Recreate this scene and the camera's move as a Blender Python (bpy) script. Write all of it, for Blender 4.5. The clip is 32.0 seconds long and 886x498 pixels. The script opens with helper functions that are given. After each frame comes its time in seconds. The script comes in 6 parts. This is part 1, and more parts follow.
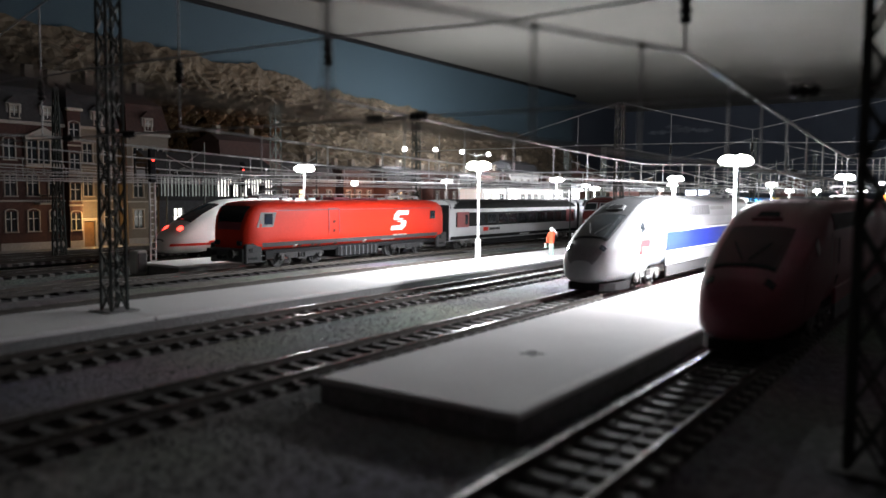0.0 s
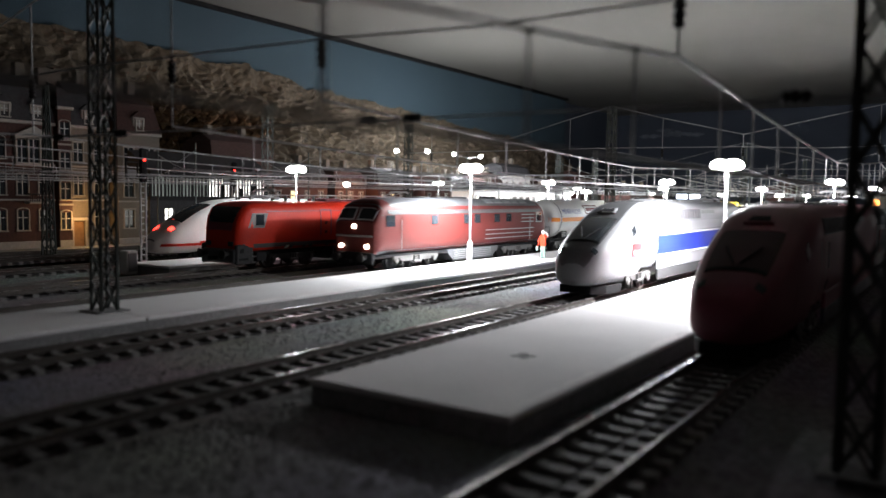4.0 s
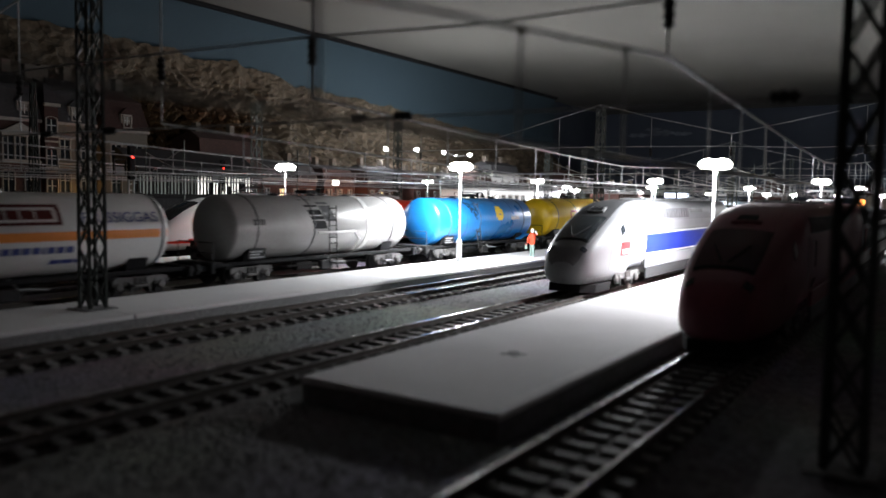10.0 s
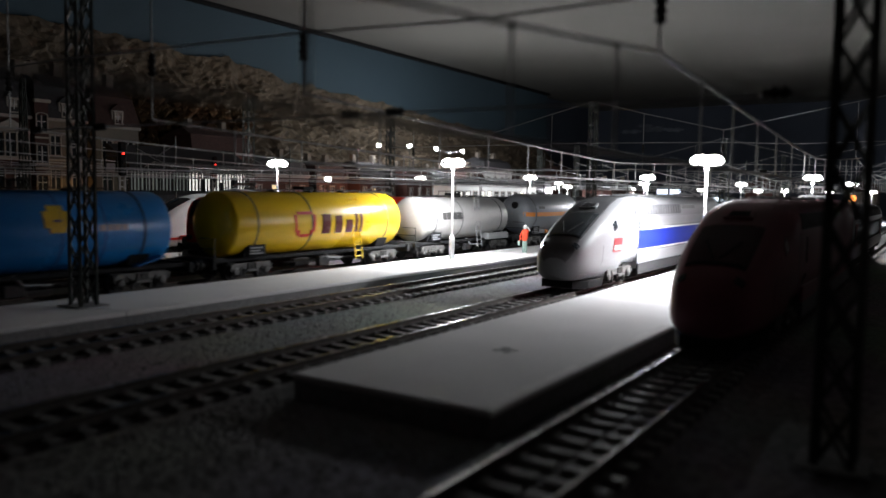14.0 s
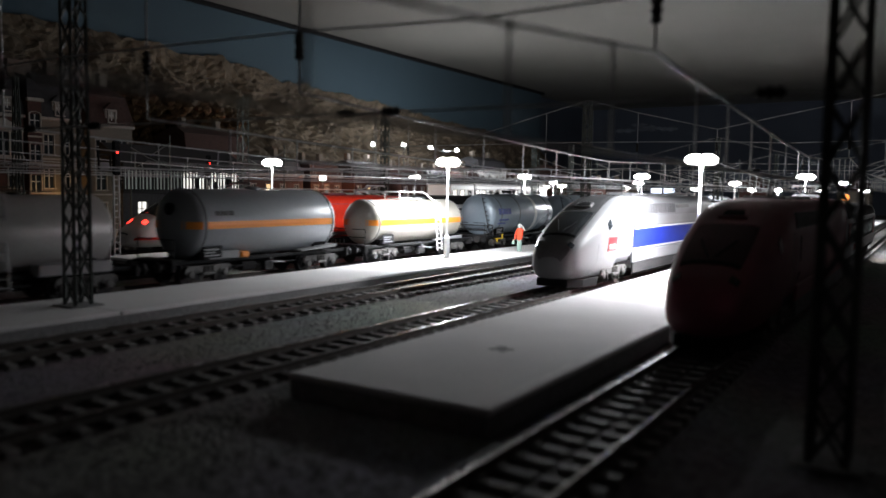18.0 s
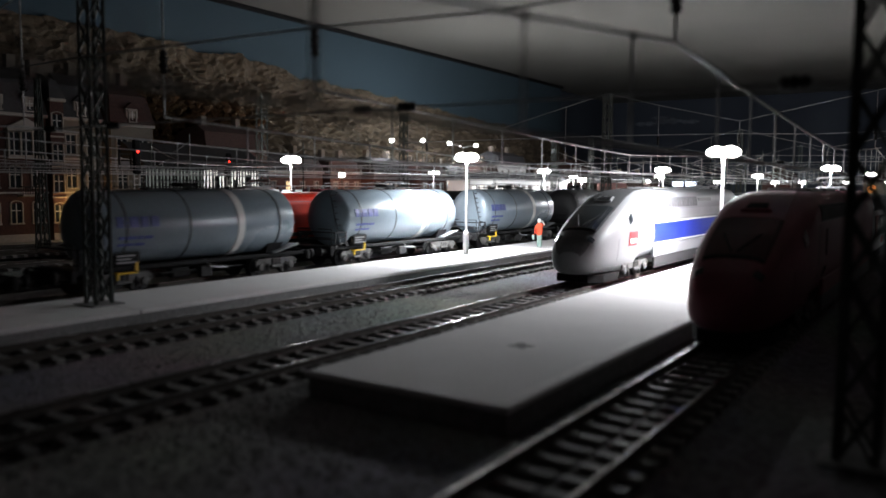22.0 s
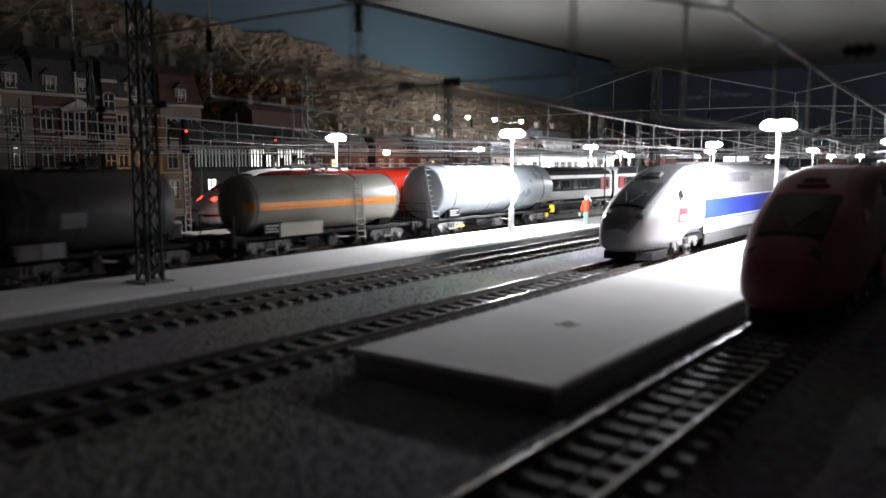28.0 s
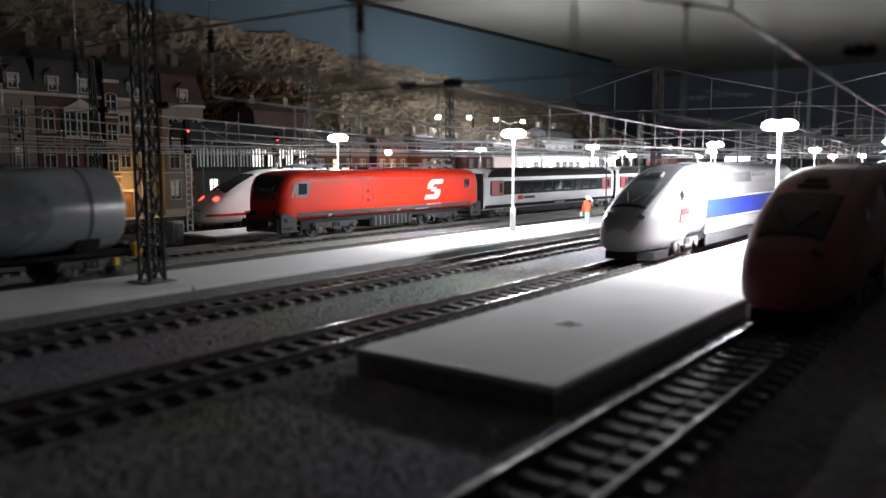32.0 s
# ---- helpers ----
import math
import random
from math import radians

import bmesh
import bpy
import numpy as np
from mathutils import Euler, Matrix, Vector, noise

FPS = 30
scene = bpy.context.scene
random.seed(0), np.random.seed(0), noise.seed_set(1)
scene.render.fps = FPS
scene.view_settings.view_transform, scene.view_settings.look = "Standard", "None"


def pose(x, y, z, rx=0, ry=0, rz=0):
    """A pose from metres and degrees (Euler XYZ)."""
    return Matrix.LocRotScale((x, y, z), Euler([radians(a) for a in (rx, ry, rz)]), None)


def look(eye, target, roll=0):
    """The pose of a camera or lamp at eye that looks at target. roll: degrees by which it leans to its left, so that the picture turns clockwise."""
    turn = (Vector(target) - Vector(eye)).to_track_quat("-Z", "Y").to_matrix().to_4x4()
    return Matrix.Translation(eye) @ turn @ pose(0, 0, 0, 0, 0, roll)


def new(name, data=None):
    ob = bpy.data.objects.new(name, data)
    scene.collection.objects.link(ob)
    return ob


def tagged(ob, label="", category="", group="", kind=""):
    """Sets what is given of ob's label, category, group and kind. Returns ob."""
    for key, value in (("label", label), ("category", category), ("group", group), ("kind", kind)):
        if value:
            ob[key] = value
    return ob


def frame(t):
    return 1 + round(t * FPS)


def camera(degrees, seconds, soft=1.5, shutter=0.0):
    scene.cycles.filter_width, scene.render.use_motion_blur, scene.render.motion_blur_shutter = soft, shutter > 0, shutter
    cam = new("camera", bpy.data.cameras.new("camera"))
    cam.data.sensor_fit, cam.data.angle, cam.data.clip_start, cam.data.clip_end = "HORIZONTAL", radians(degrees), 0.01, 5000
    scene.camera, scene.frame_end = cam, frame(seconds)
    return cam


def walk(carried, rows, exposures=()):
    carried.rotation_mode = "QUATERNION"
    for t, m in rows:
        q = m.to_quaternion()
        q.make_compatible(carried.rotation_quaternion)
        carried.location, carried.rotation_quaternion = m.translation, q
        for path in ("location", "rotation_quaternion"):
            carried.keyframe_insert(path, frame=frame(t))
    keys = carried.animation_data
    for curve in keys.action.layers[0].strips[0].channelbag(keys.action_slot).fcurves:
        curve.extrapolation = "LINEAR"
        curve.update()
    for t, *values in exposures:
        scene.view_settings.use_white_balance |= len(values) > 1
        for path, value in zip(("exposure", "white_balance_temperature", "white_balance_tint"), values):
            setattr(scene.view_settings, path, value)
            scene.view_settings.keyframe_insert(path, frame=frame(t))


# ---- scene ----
MM = 0.001  # all sizes below are in millimetres of the model (H0, track gauge 16.5 mm)


def at(x, y, z=0, rz=0):
    return pose(x * MM, y * MM, z * MM, 0, 0, rz)


def aim(yaw, pitch, lean, x, y, z):
    """The camera's pose: yaw to the left of the tracks, pitch down, in degrees; its place in mm."""
    a, b = radians(yaw), radians(pitch)
    eye = Vector((x, y, z)) * MM
    return look(eye, eye + Vector((-math.sin(a) * math.cos(b), math.cos(a) * math.cos(b), -math.sin(b))), lean)


# ---- camera ----
cam = camera(59.56, 32.0, 1.5, 0.6)
cam.data.dof.use_dof = True
cam.data.dof.focus_distance = 0.60
cam.data.dof.aperture_fstop = 17.0
EXPOSURES = [(0.0, 0.73), (3.0, 0.63), (6.0, 0.21), (7.0, -0.21), (8.0, -0.51), (9.0, -0.07), (10.0, 0.06), (11.0, 0.13), (12.0, -0.06), (13.0, -0.34), (14.0, -0.47), (17.0, -0.34), (20.0, -0.17), (23.0, -0.14), (24.0, 0.06), (25.0, 0.64), (28.0, 0.5), (32.0, 0.73)]
walk(cam, [
    (0, aim(34.639, 4.072, 0.430, 0.00, -0.00, 47.13)),
    (1, aim(34.589, 4.087, 0.532, 0.01, -0.11, 47.10)),
    (2, aim(34.347, 4.010, 0.657, -0.08, -0.20, 47.10)),
    (3, aim(34.159, 3.948, 0.782, -0.19, -0.22, 47.12)),
    (3.5, aim(34.079, 3.934, 0.835, -0.23, -0.22, 47.13)),
    (5.5, aim(33.804, 3.864, 0.883, -0.27, -0.25, 47.14)),
    (6, aim(33.790, 3.876, 0.925, -0.32, -0.31, 47.15)),
    (7, aim(33.632, 3.863, 0.993, -0.42, -0.48, 47.19)),
    (8, aim(33.470, 3.874, 1.025, -0.43, -0.62, 47.21)),
    (9, aim(33.368, 3.947, 1.027, -0.38, -0.75, 47.18)),
    (10, aim(33.167, 4.025, 1.013, -0.35, -0.83, 47.13)),
    (11, aim(33.045, 4.136, 0.989, -0.34, -0.82, 47.10)),
    (12, aim(32.883, 4.179, 0.965, -0.31, -0.73, 47.08)),
    (13, aim(32.788, 4.280, 0.962, -0.30, -0.59, 47.08)),
    (14, aim(32.636, 4.286, 0.978, -0.32, -0.51, 47.11)),
    (14.5, aim(32.578, 4.298, 0.986, -0.35, -0.53, 47.12)),
    (16.5, aim(32.302, 4.334, 0.993, -0.40, -0.61, 47.13)),
    (17, aim(32.210, 4.341, 0.997, -0.47, -0.72, 47.13)),
    (18, aim(32.206, 4.349, 0.979, -0.63, -0.91, 47.13)),
    (19, aim(32.296, 4.405, 0.899, -0.73, -0.87, 47.13)),
    (20, aim(32.381, 4.484, 0.754, -0.77, -0.50, 47.13)),
    (20.5, aim(32.475, 4.535, 0.667, -0.81, -0.19, 47.13)),
    (21, aim(32.796, 4.570, 0.574, -0.89, 0.21, 47.14)),
    (21.5, aim(33.233, 4.590, 0.480, -1.02, 0.67, 47.15)),
    (22, aim(33.706, 4.694, 0.387, -1.18, 1.17, 47.18)),
    (22.5, aim(34.229, 4.742, 0.297, -1.38, 1.66, 47.22)),
    (23, aim(34.666, 4.808, 0.214, -1.59, 2.09, 47.26)),
    (23.5, aim(35.137, 4.977, 0.141, -1.78, 2.43, 47.28)),
    (24, aim(35.504, 5.250, 0.079, -1.93, 2.64, 47.28)),
    (24.5, aim(35.950, 5.701, 0.030, -2.06, 2.74, 47.25)),
    (25, aim(36.302, 6.176, -0.006, -2.16, 2.75, 47.20)),
    (25.5, aim(36.554, 6.390, -0.027, -2.24, 2.72, 47.15)),
    (27.5, aim(36.984, 6.388, -0.037, -2.30, 2.68, 47.11)),
    (28, aim(37.042, 6.384, -0.039, -2.35, 2.64, 47.09)),
    (29, aim(37.098, 6.386, -0.034, -2.37, 2.55, 47.11)),
    (30, aim(37.121, 6.391, -0.034, -2.28, 2.48, 47.15)),
    (31, aim(37.175, 6.393, -0.039, -2.16, 2.42, 47.18)),
    (32, aim(37.156, 6.392, -0.045, -2.07, 2.36, 47.20)),
], EXPOSURES)

# ---- light ----
world = bpy.data.worlds.new("room")
world.use_nodes = True
world.node_tree.nodes["Background"].inputs[0].default_value = (0.74, 0.58, 0.6, 1)
world.node_tree.nodes["Background"].inputs[1].default_value = 0.03
scene.world = world


def lamp_light(x, y, z, watts, size=5.0, colour=(0.93, 0.955, 1.0)):
    data = bpy.data.lights.new("lamp_light", "POINT")
    data.energy, data.shadow_soft_size, data.color = watts, size * MM, colour
    ob = new("lamp_light", data)
    ob.matrix_world = at(x, y, z)
    return ob


def lamp_downlight(x, y, z, watts, size=12.0, colour=(0.93, 0.955, 1.0), spread=172.0):
    """The flat light source under a lamp's heads: it shines downwards and to the sides, little at grazing angles."""
    data = bpy.data.lights.new("lamp_downlight", "AREA")
    data.shape, data.size, data.energy, data.color, data.spread = "DISK", size * MM, watts, colour, radians(spread)
    ob = new("lamp_downlight", data)
    ob.matrix_world = at(x, y, z)
    return ob


# ---- materials ----
def node(nt, kind, **inputs):
    n = nt.nodes.new(kind)
    for key, value in inputs.items():
        n.inputs[key.replace("_", " ")].default_value = value
    return n


def surface(name, colour, rough=0.5, metal=0.0, var=0.18, fine=900.0, coarse=45.0, bump=0.25, depth=0.15, dirt=0.25, dirt_colour=(0.05, 0.045, 0.04), per_piece=0.0, coat=0.0, spec=0.5):
    """Painted plastic or metal with fine grain, blotches and a film of dust. Scales are per metre, depth in mm."""
    m = bpy.data.materials.new(name)
    m.use_nodes = True
    nt = m.node_tree
    b = nt.nodes["Principled BSDF"]
    co = nt.nodes.new("ShaderNodeTexCoord")
    n1 = node(nt, "ShaderNodeTexNoise", Scale=fine, Detail=4.0)
    n2 = node(nt, "ShaderNodeTexNoise", Scale=coarse, Detail=5.0)
    for n in (n1, n2):
        nt.links.new(co.outputs["Object"], n.inputs["Vector"])
    ramp = nt.nodes.new("ShaderNodeMapRange")
    ramp.inputs["To Min"].default_value, ramp.inputs["To Max"].default_value = 1 - var, 1 + var
    ramp.inputs["From Min"].default_value, ramp.inputs["From Max"].default_value = 0.3, 0.7
    nt.links.new(n1.outputs["Fac"], ramp.inputs["Value"])
    value = ramp.outputs["Result"]
    if per_piece:
        info = nt.nodes.new("ShaderNodeObjectInfo")
        pr = nt.nodes.new("ShaderNodeMapRange")
        pr.inputs["To Min"].default_value, pr.inputs["To Max"].default_value = 1 - per_piece, 1 + per_piece
        nt.links.new(info.outputs["Random"], pr.inputs["Value"])
        mul = nt.nodes.new("ShaderNodeMath")
        mul.operation = "MULTIPLY"
        nt.links.new(value, mul.inputs[0])
        nt.links.new(pr.outputs["Result"], mul.inputs[1])
        value = mul.outputs[0]
    sc = nt.nodes.new("ShaderNodeVectorMath")
    sc.operation = "SCALE"
    sc.inputs[0].default_value = colour
    nt.links.new(value, sc.inputs["Scale"])
    dr = nt.nodes.new("ShaderNodeMapRange")
    dr.inputs["From Min"].default_value, dr.inputs["From Max"].default_value = 0.45, 0.75
    dr.inputs["To Max"].default_value = dirt
    nt.links.new(n2.outputs["Fac"], dr.inputs["Value"])
    mix = nt.nodes.new("ShaderNodeMix")
    mix.data_type = "RGBA"
    mix.inputs["B"].default_value = (*dirt_colour, 1)
    nt.links.new(dr.outputs["Result"], mix.inputs["Factor"])
    nt.links.new(sc.outputs["Vector"], mix.inputs["A"])
    nt.links.new(mix.outputs["Result"], b.inputs["Base Color"])
    rr = nt.nodes.new("ShaderNodeMapRange")
    rr.inputs["To Min"].default_value, rr.inputs["To Max"].default_value = max(0.05, rough - 0.1), min(1, rough + 0.15)
    nt.links.new(n2.outputs["Fac"], rr.inputs["Value"])
    nt.links.new(rr.outputs["Result"], b.inputs["Roughness"])
    b.inputs["Metallic"].default_value = metal
    b.inputs["Coat Weight"].default_value = coat
    b.inputs["Specular IOR Level"].default_value = spec
    bp = nt.nodes.new("ShaderNodeBump")
    bp.inputs["Strength"].default_value, bp.inputs["Distance"].default_value = bump, depth * MM
    nt.links.new(n1.outputs["Fac"], bp.inputs["Height"])
    nt.links.new(bp.outputs["Normal"], b.inputs["Normal"])
    return m


def gravel(name, colours, cell=1250.0, bump=0.5, depth=0.4, coarse=12.0):
    """Loose scale ballast: cells of one stone each, in tones between two colours, with blotches."""
    m = bpy.data.materials.new(name)
    m.use_nodes = True
    nt = m.node_tree
    b = nt.nodes["Principled BSDF"]
    b.inputs["Roughness"].default_value = 0.9
    co = nt.nodes.new("ShaderNodeTexCoord")
    v = node(nt, "ShaderNodeTexVoronoi", Scale=cell)
    n2 = node(nt, "ShaderNodeTexNoise", Scale=coarse, Detail=6.0)
    n3 = node(nt, "ShaderNodeTexNoise", Scale=cell * 0.35, Detail=3.0)
    for n in (v, n2, n3):
        nt.links.new(co.outputs["Object"], n.inputs["Vector"])
    sep = nt.nodes.new("ShaderNodeSeparateColor")
    nt.links.new(v.outputs["Color"], sep.inputs["Color"])
    mix = nt.nodes.new("ShaderNodeMix")
    mix.data_type = "RGBA"
    mix.inputs["A"].default_value, mix.inputs["B"].default_value = (*colours[0], 1), (*colours[1], 1)
    nt.links.new(sep.outputs[0], mix.inputs["Factor"])
    mix2 = nt.nodes.new("ShaderNodeMix")
    mix2.data_type, mix2.blend_type = "RGBA", "MULTIPLY"
    mix2.inputs["Factor"].default_value = 0.75
    nt.links.new(mix.outputs["Result"], mix2.inputs["A"])
    nt.links.new(n2.outputs["Color"], mix2.inputs["B"])
    gain = nt.nodes.new("ShaderNodeVectorMath")
    gain.operation = "SCALE"
    gain.inputs["Scale"].default_value = 1.7
    nt.links.new(mix2.outputs["Result"], gain.inputs[0])
    nt.links.new(gain.outputs["Vector"], b.inputs["Base Color"])
    add = nt.nodes.new("ShaderNodeMath")
    nt.links.new(v.outputs["Distance"], add.inputs[0])
    nt.links.new(n3.outputs["Fac"], add.inputs[1])
    bp = nt.nodes.new("ShaderNodeBump")
    bp.invert = True
    bp.inputs["Strength"].default_value, bp.inputs["Distance"].default_value = bump, depth * MM
    nt.links.new(add.outputs[0], bp.inputs["Height"])
    nt.links.new(bp.outputs["Normal"], b.inputs["Normal"])
    return m


def glow(name, colour, strength):
    m = bpy.data.materials.new(name)
    m.use_nodes = True
    b = m.node_tree.nodes["Principled BSDF"]
    b.inputs["Base Color"].default_value = (*colour, 1)
    b.inputs["Emission Color"].default_value = (*colour, 1)
    b.inputs["Emission Strength"].default_value = strength
    return m


def glass(name, tint=(0.02, 0.025, 0.03), rough=0.08):
    m = bpy.data.materials.new(name)
    m.use_nodes = True
    b = m.node_tree.nodes["Principled BSDF"]
    b.inputs["Base Color"].default_value = (*tint, 1)
    b.inputs["Roughness"].default_value = rough
    b.inputs["Coat Weight"].default_value = 0.2
    return m


BALLAST = gravel("ballast_stone", ((0.085, 0.0832, 0.082), (0.2, 0.197, 0.195)))
# ballast darkened in its colour to stand for the shadow between sleepers
DARKBED = gravel("shaded_gap_ballast", ((0.016, 0.015, 0.0145), (0.075, 0.071, 0.067)))
EARTH = gravel("dark_ground", ((0.075, 0.0725, 0.07), (0.19, 0.184, 0.175)), 700.0, 0.5, 0.5, 9.0)
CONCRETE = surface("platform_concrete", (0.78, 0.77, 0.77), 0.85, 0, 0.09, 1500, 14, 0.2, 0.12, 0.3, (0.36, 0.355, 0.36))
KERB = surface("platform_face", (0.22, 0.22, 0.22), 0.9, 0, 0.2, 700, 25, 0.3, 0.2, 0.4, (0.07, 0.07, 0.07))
RAIL = surface("rail_steel", (0.5, 0.49, 0.48), 0.25, 1.0, 0.15, 1200, 90, 0.15, 0.05, 0.55, (0.09, 0.075, 0.06))
SLEEPER = surface("sleeper_plastic", (0.022, 0.02, 0.019), 0.6, 0, 0.3, 900, 60, 0.4, 0.15, 0.3, (0.06, 0.056, 0.052), 0.35)
SLEEPERGREY = surface("sleeper_weathered", (0.2, 0.195, 0.188), 0.7, 0, 0.3, 900, 60, 0.4, 0.15, 0.4, (0.05, 0.046, 0.042), 0.3)
IRON = surface("dark_iron", (0.026, 0.026, 0.027), 0.6, 0.0, 0.25, 900, 80, 0.3, 0.1, 0.4, (0.045, 0.038, 0.033), 0, 0, 0.2)
ROOMGREY = surface("dim_room_wall", (0.24, 0.2, 0.215), 0.9, 0, 0.1, 300, 5, 0.1, 0.2, 0.3)
BLACK = surface("black_plastic", (0.009, 0.009, 0.01), 0.75, 0, 0.25, 900, 90, 0.2, 0.1, 0.3, (0.03, 0.028, 0.026), 0, 0, 0.15)
WIRE = surface("catenary_wire", (0.42, 0.425, 0.43), 0.45, 0.4, 0.12, 900, 60, 0.1, 0.03, 0.3, (0.12, 0.12, 0.12))
MAST = surface("mast_green_grey", (0.045, 0.055, 0.05), 0.5, 0.3, 0.2, 900, 60, 0.2, 0.08, 0.35, (0.08, 0.06, 0.05))
POST = surface("lamp_post_white", (0.6, 0.6, 0.59), 0.45, 0, 0.05, 900, 60, 0.1, 0.05, 0.15, (0.4, 0.4, 0.38))
BULB = glow("lamp_glow", (1.0, 0.985, 0.95), 14.0)
WARM = glow("warm_window", (1.0, 0.72, 0.36), 1.6)
WHITEWIN = glow("white_window", (1.0, 0.97, 0.9), 1.5)
REDLIGHT = glow("red_light", (1.0, 0.03, 0.02), 6.0)
DIMRED = glow("dim_red_light", (0.6, 0.05, 0.04), 0.5)
HEADLIGHT = glow("headlight", (1.0, 0.9, 0.72), 7.0)
GLASS = glass("dark_glass")
MATTGLASS = surface("dusty_dark_glass", (0.045, 0.012, 0.016), 0.5, 0, 0.1, 900, 40, 0.05, 0.03, 0.2, (0.02, 0.02, 0.02), 0, 0, 0.15)
RAILSIDE = surface("rusty_rail_side", (0.07, 0.06, 0.052), 0.75, 0.1, 0.3, 900, 60, 0.3, 0.08, 0.5, (0.02, 0.017, 0.015))
DOORRED = surface("door_red", (0.22, 0.03, 0.03), 0.5, 0, 0.06)
EMBLEMRED = surface("emblem_red", (0.24, 0.012, 0.016), 0.45, 0, 0.05)
SILVER = surface("train_silver", (0.185, 0.189, 0.197), 0.5, 0.0, 0.04, 900, 30, 0.05, 0.04, 0.12, (0.25, 0.25, 0.24), 0, 0, 0.3)
WINDOWGREY = surface("window_surround_grey", (0.13, 0.115, 0.112), 0.5, 0, 0.08, 900, 40, 0.06, 0.04, 0.2)
UNDERGREY = surface("underbody_grey", (0.03, 0.03, 0.031), 0.75, 0, 0.15, 900, 60, 0.1, 0.05, 0.3, (0.06, 0.058, 0.055), 0, 0, 0.2)
HOOD = surface("roof_hood_grey", (0.045, 0.046, 0.048), 0.75, 0, 0.1, 900, 40, 0.1, 0.05, 0.2, (0.08, 0.08, 0.08), 0, 0, 0.15)
NOSEGREY = surface("nose_grey", (0.1, 0.1, 0.105), 0.5, 0.1, 0.12, 900, 60, 0.08, 0.05, 0.35, (0.05, 0.05, 0.05))
GRILLE = surface("grille_grey", (0.075, 0.075, 0.08), 0.7, 0.0, 0.1, 900, 40, 0.1, 0.05, 0.25, (0.05, 0.05, 0.05))
BOGIE = surface("bogie_grey", (0.07, 0.068, 0.066), 0.5, 0.2, 0.2, 900, 60, 0.15, 0.08, 0.45, (0.035, 0.03, 0.028))
GREY = surface("train_grey", (0.2, 0.205, 0.21), 0.4, 0.1, 0.06, 900, 40, 0.06, 0.05, 0.15)
FRAMEGREY = surface("frame_grey", (0.085, 0.088, 0.092), 0.5, 0, 0.1, 900, 40, 0.1, 0.05, 0.25, (0.04, 0.04, 0.04))
COACH = surface("coach_silver", (0.46, 0.465, 0.475), 0.4, 0.15, 0.04, 900, 30, 0.05, 0.04, 0.15, (0.2, 0.2, 0.2))
DARKGREY = surface("train_dark_grey", (0.05, 0.052, 0.056), 0.45, 0, 0.1, 900, 40, 0.1, 0.05, 0.2, (0.1, 0.1, 0.1))
BLUE = surface("train_blue", (0.008, 0.02, 0.22), 0.5, 0, 0.05, 900, 30, 0.05, 0.04, 0.1, (0.02, 0.03, 0.15), 0, 0, 0.2)
RED = surface("loco_red", (0.52, 0.02, 0.005), 0.45, 0, 0.06, 900, 25, 0.06, 0.04, 0.16, (0.22, 0.015, 0.01), 0, 0, 0.25)
DULLRED = surface("dull_red", (0.095, 0.016, 0.014), 0.55, 0, 0.08, 900, 25, 0.06, 0.04, 0.35, (0.06, 0.024, 0.022), 0, 0, 0.15)
DARKRED = surface("dark_red", (0.2, 0.035, 0.055), 0.5, 0, 0.08, 900, 25, 0.06, 0.04, 0.2)
WHITE = surface("gloss_white", (0.72, 0.72, 0.7), 0.35, 0, 0.04, 900, 30, 0.05, 0.04, 0.15, (0.42, 0.41, 0.38))
ORANGE = surface("orange_band", (0.8, 0.25, 0.02), 0.4, 0, 0.05, 900, 40, 0.05, 0.03, 0.1)
INKBLUE = surface("blue_lettering", (0.05, 0.07, 0.25), 0.5, 0, 0.05)
INK = surface("black_lettering", (0.03, 0.03, 0.03), 0.5, 0, 0.05)
TANKGREY = surface("tank_grey", (0.36, 0.355, 0.345), 0.4, 0.2, 0.06, 700, 22, 0.08, 0.06, 0.35, (0.13, 0.12, 0.11))
TANKSILVER = surface("tank_silver", (0.25, 0.27, 0.29), 0.36, 0.1, 0.05, 700, 22, 0.08, 0.06, 0.22, (0.25, 0.24, 0.22))
TANKPALE = surface("tank_pale_grey", (0.24, 0.265, 0.285), 0.27, 0.2, 0.05, 700, 22, 0.08, 0.06, 0.25, (0.12, 0.12, 0.12))
TANKBLUE = surface("tank_blue", (0.008, 0.16, 0.44), 0.27, 0, 0.06, 700, 22, 0.06, 0.05, 0.15, (0.02, 0.07, 0.2))
TANKYELLOW = surface("tank_yellow", (0.78, 0.5, 0.012), 0.27, 0, 0.05, 700, 22, 0.06, 0.05, 0.15, (0.4, 0.25, 0.02))
TANKSLATE = surface("tank_blue_grey", (0.2, 0.25, 0.29), 0.27, 0.1, 0.06, 700, 22, 0.06, 0.05, 0.25, (0.1, 0.11, 0.12))
TANKBLACK = surface("tank_black", (0.035, 0.036, 0.038), 0.42, 0.1, 0.1, 700, 22, 0.08, 0.06, 0.3, (0.09, 0.085, 0.08))
YELLOW = surface("yellow_paint", (0.75, 0.48, 0.02), 0.45, 0, 0.06)
TANKDUSTY = surface("tank_dusty_white", (0.27, 0.25, 0.215), 0.45, 0, 0.06, 700, 22, 0.06, 0.05, 0.4, (0.13, 0.105, 0.08))
TANKCREAM = surface("tank_cream", (0.42, 0.4, 0.355), 0.38, 0, 0.05, 700, 22, 0.06, 0.05, 0.3, (0.3, 0.27, 0.23))


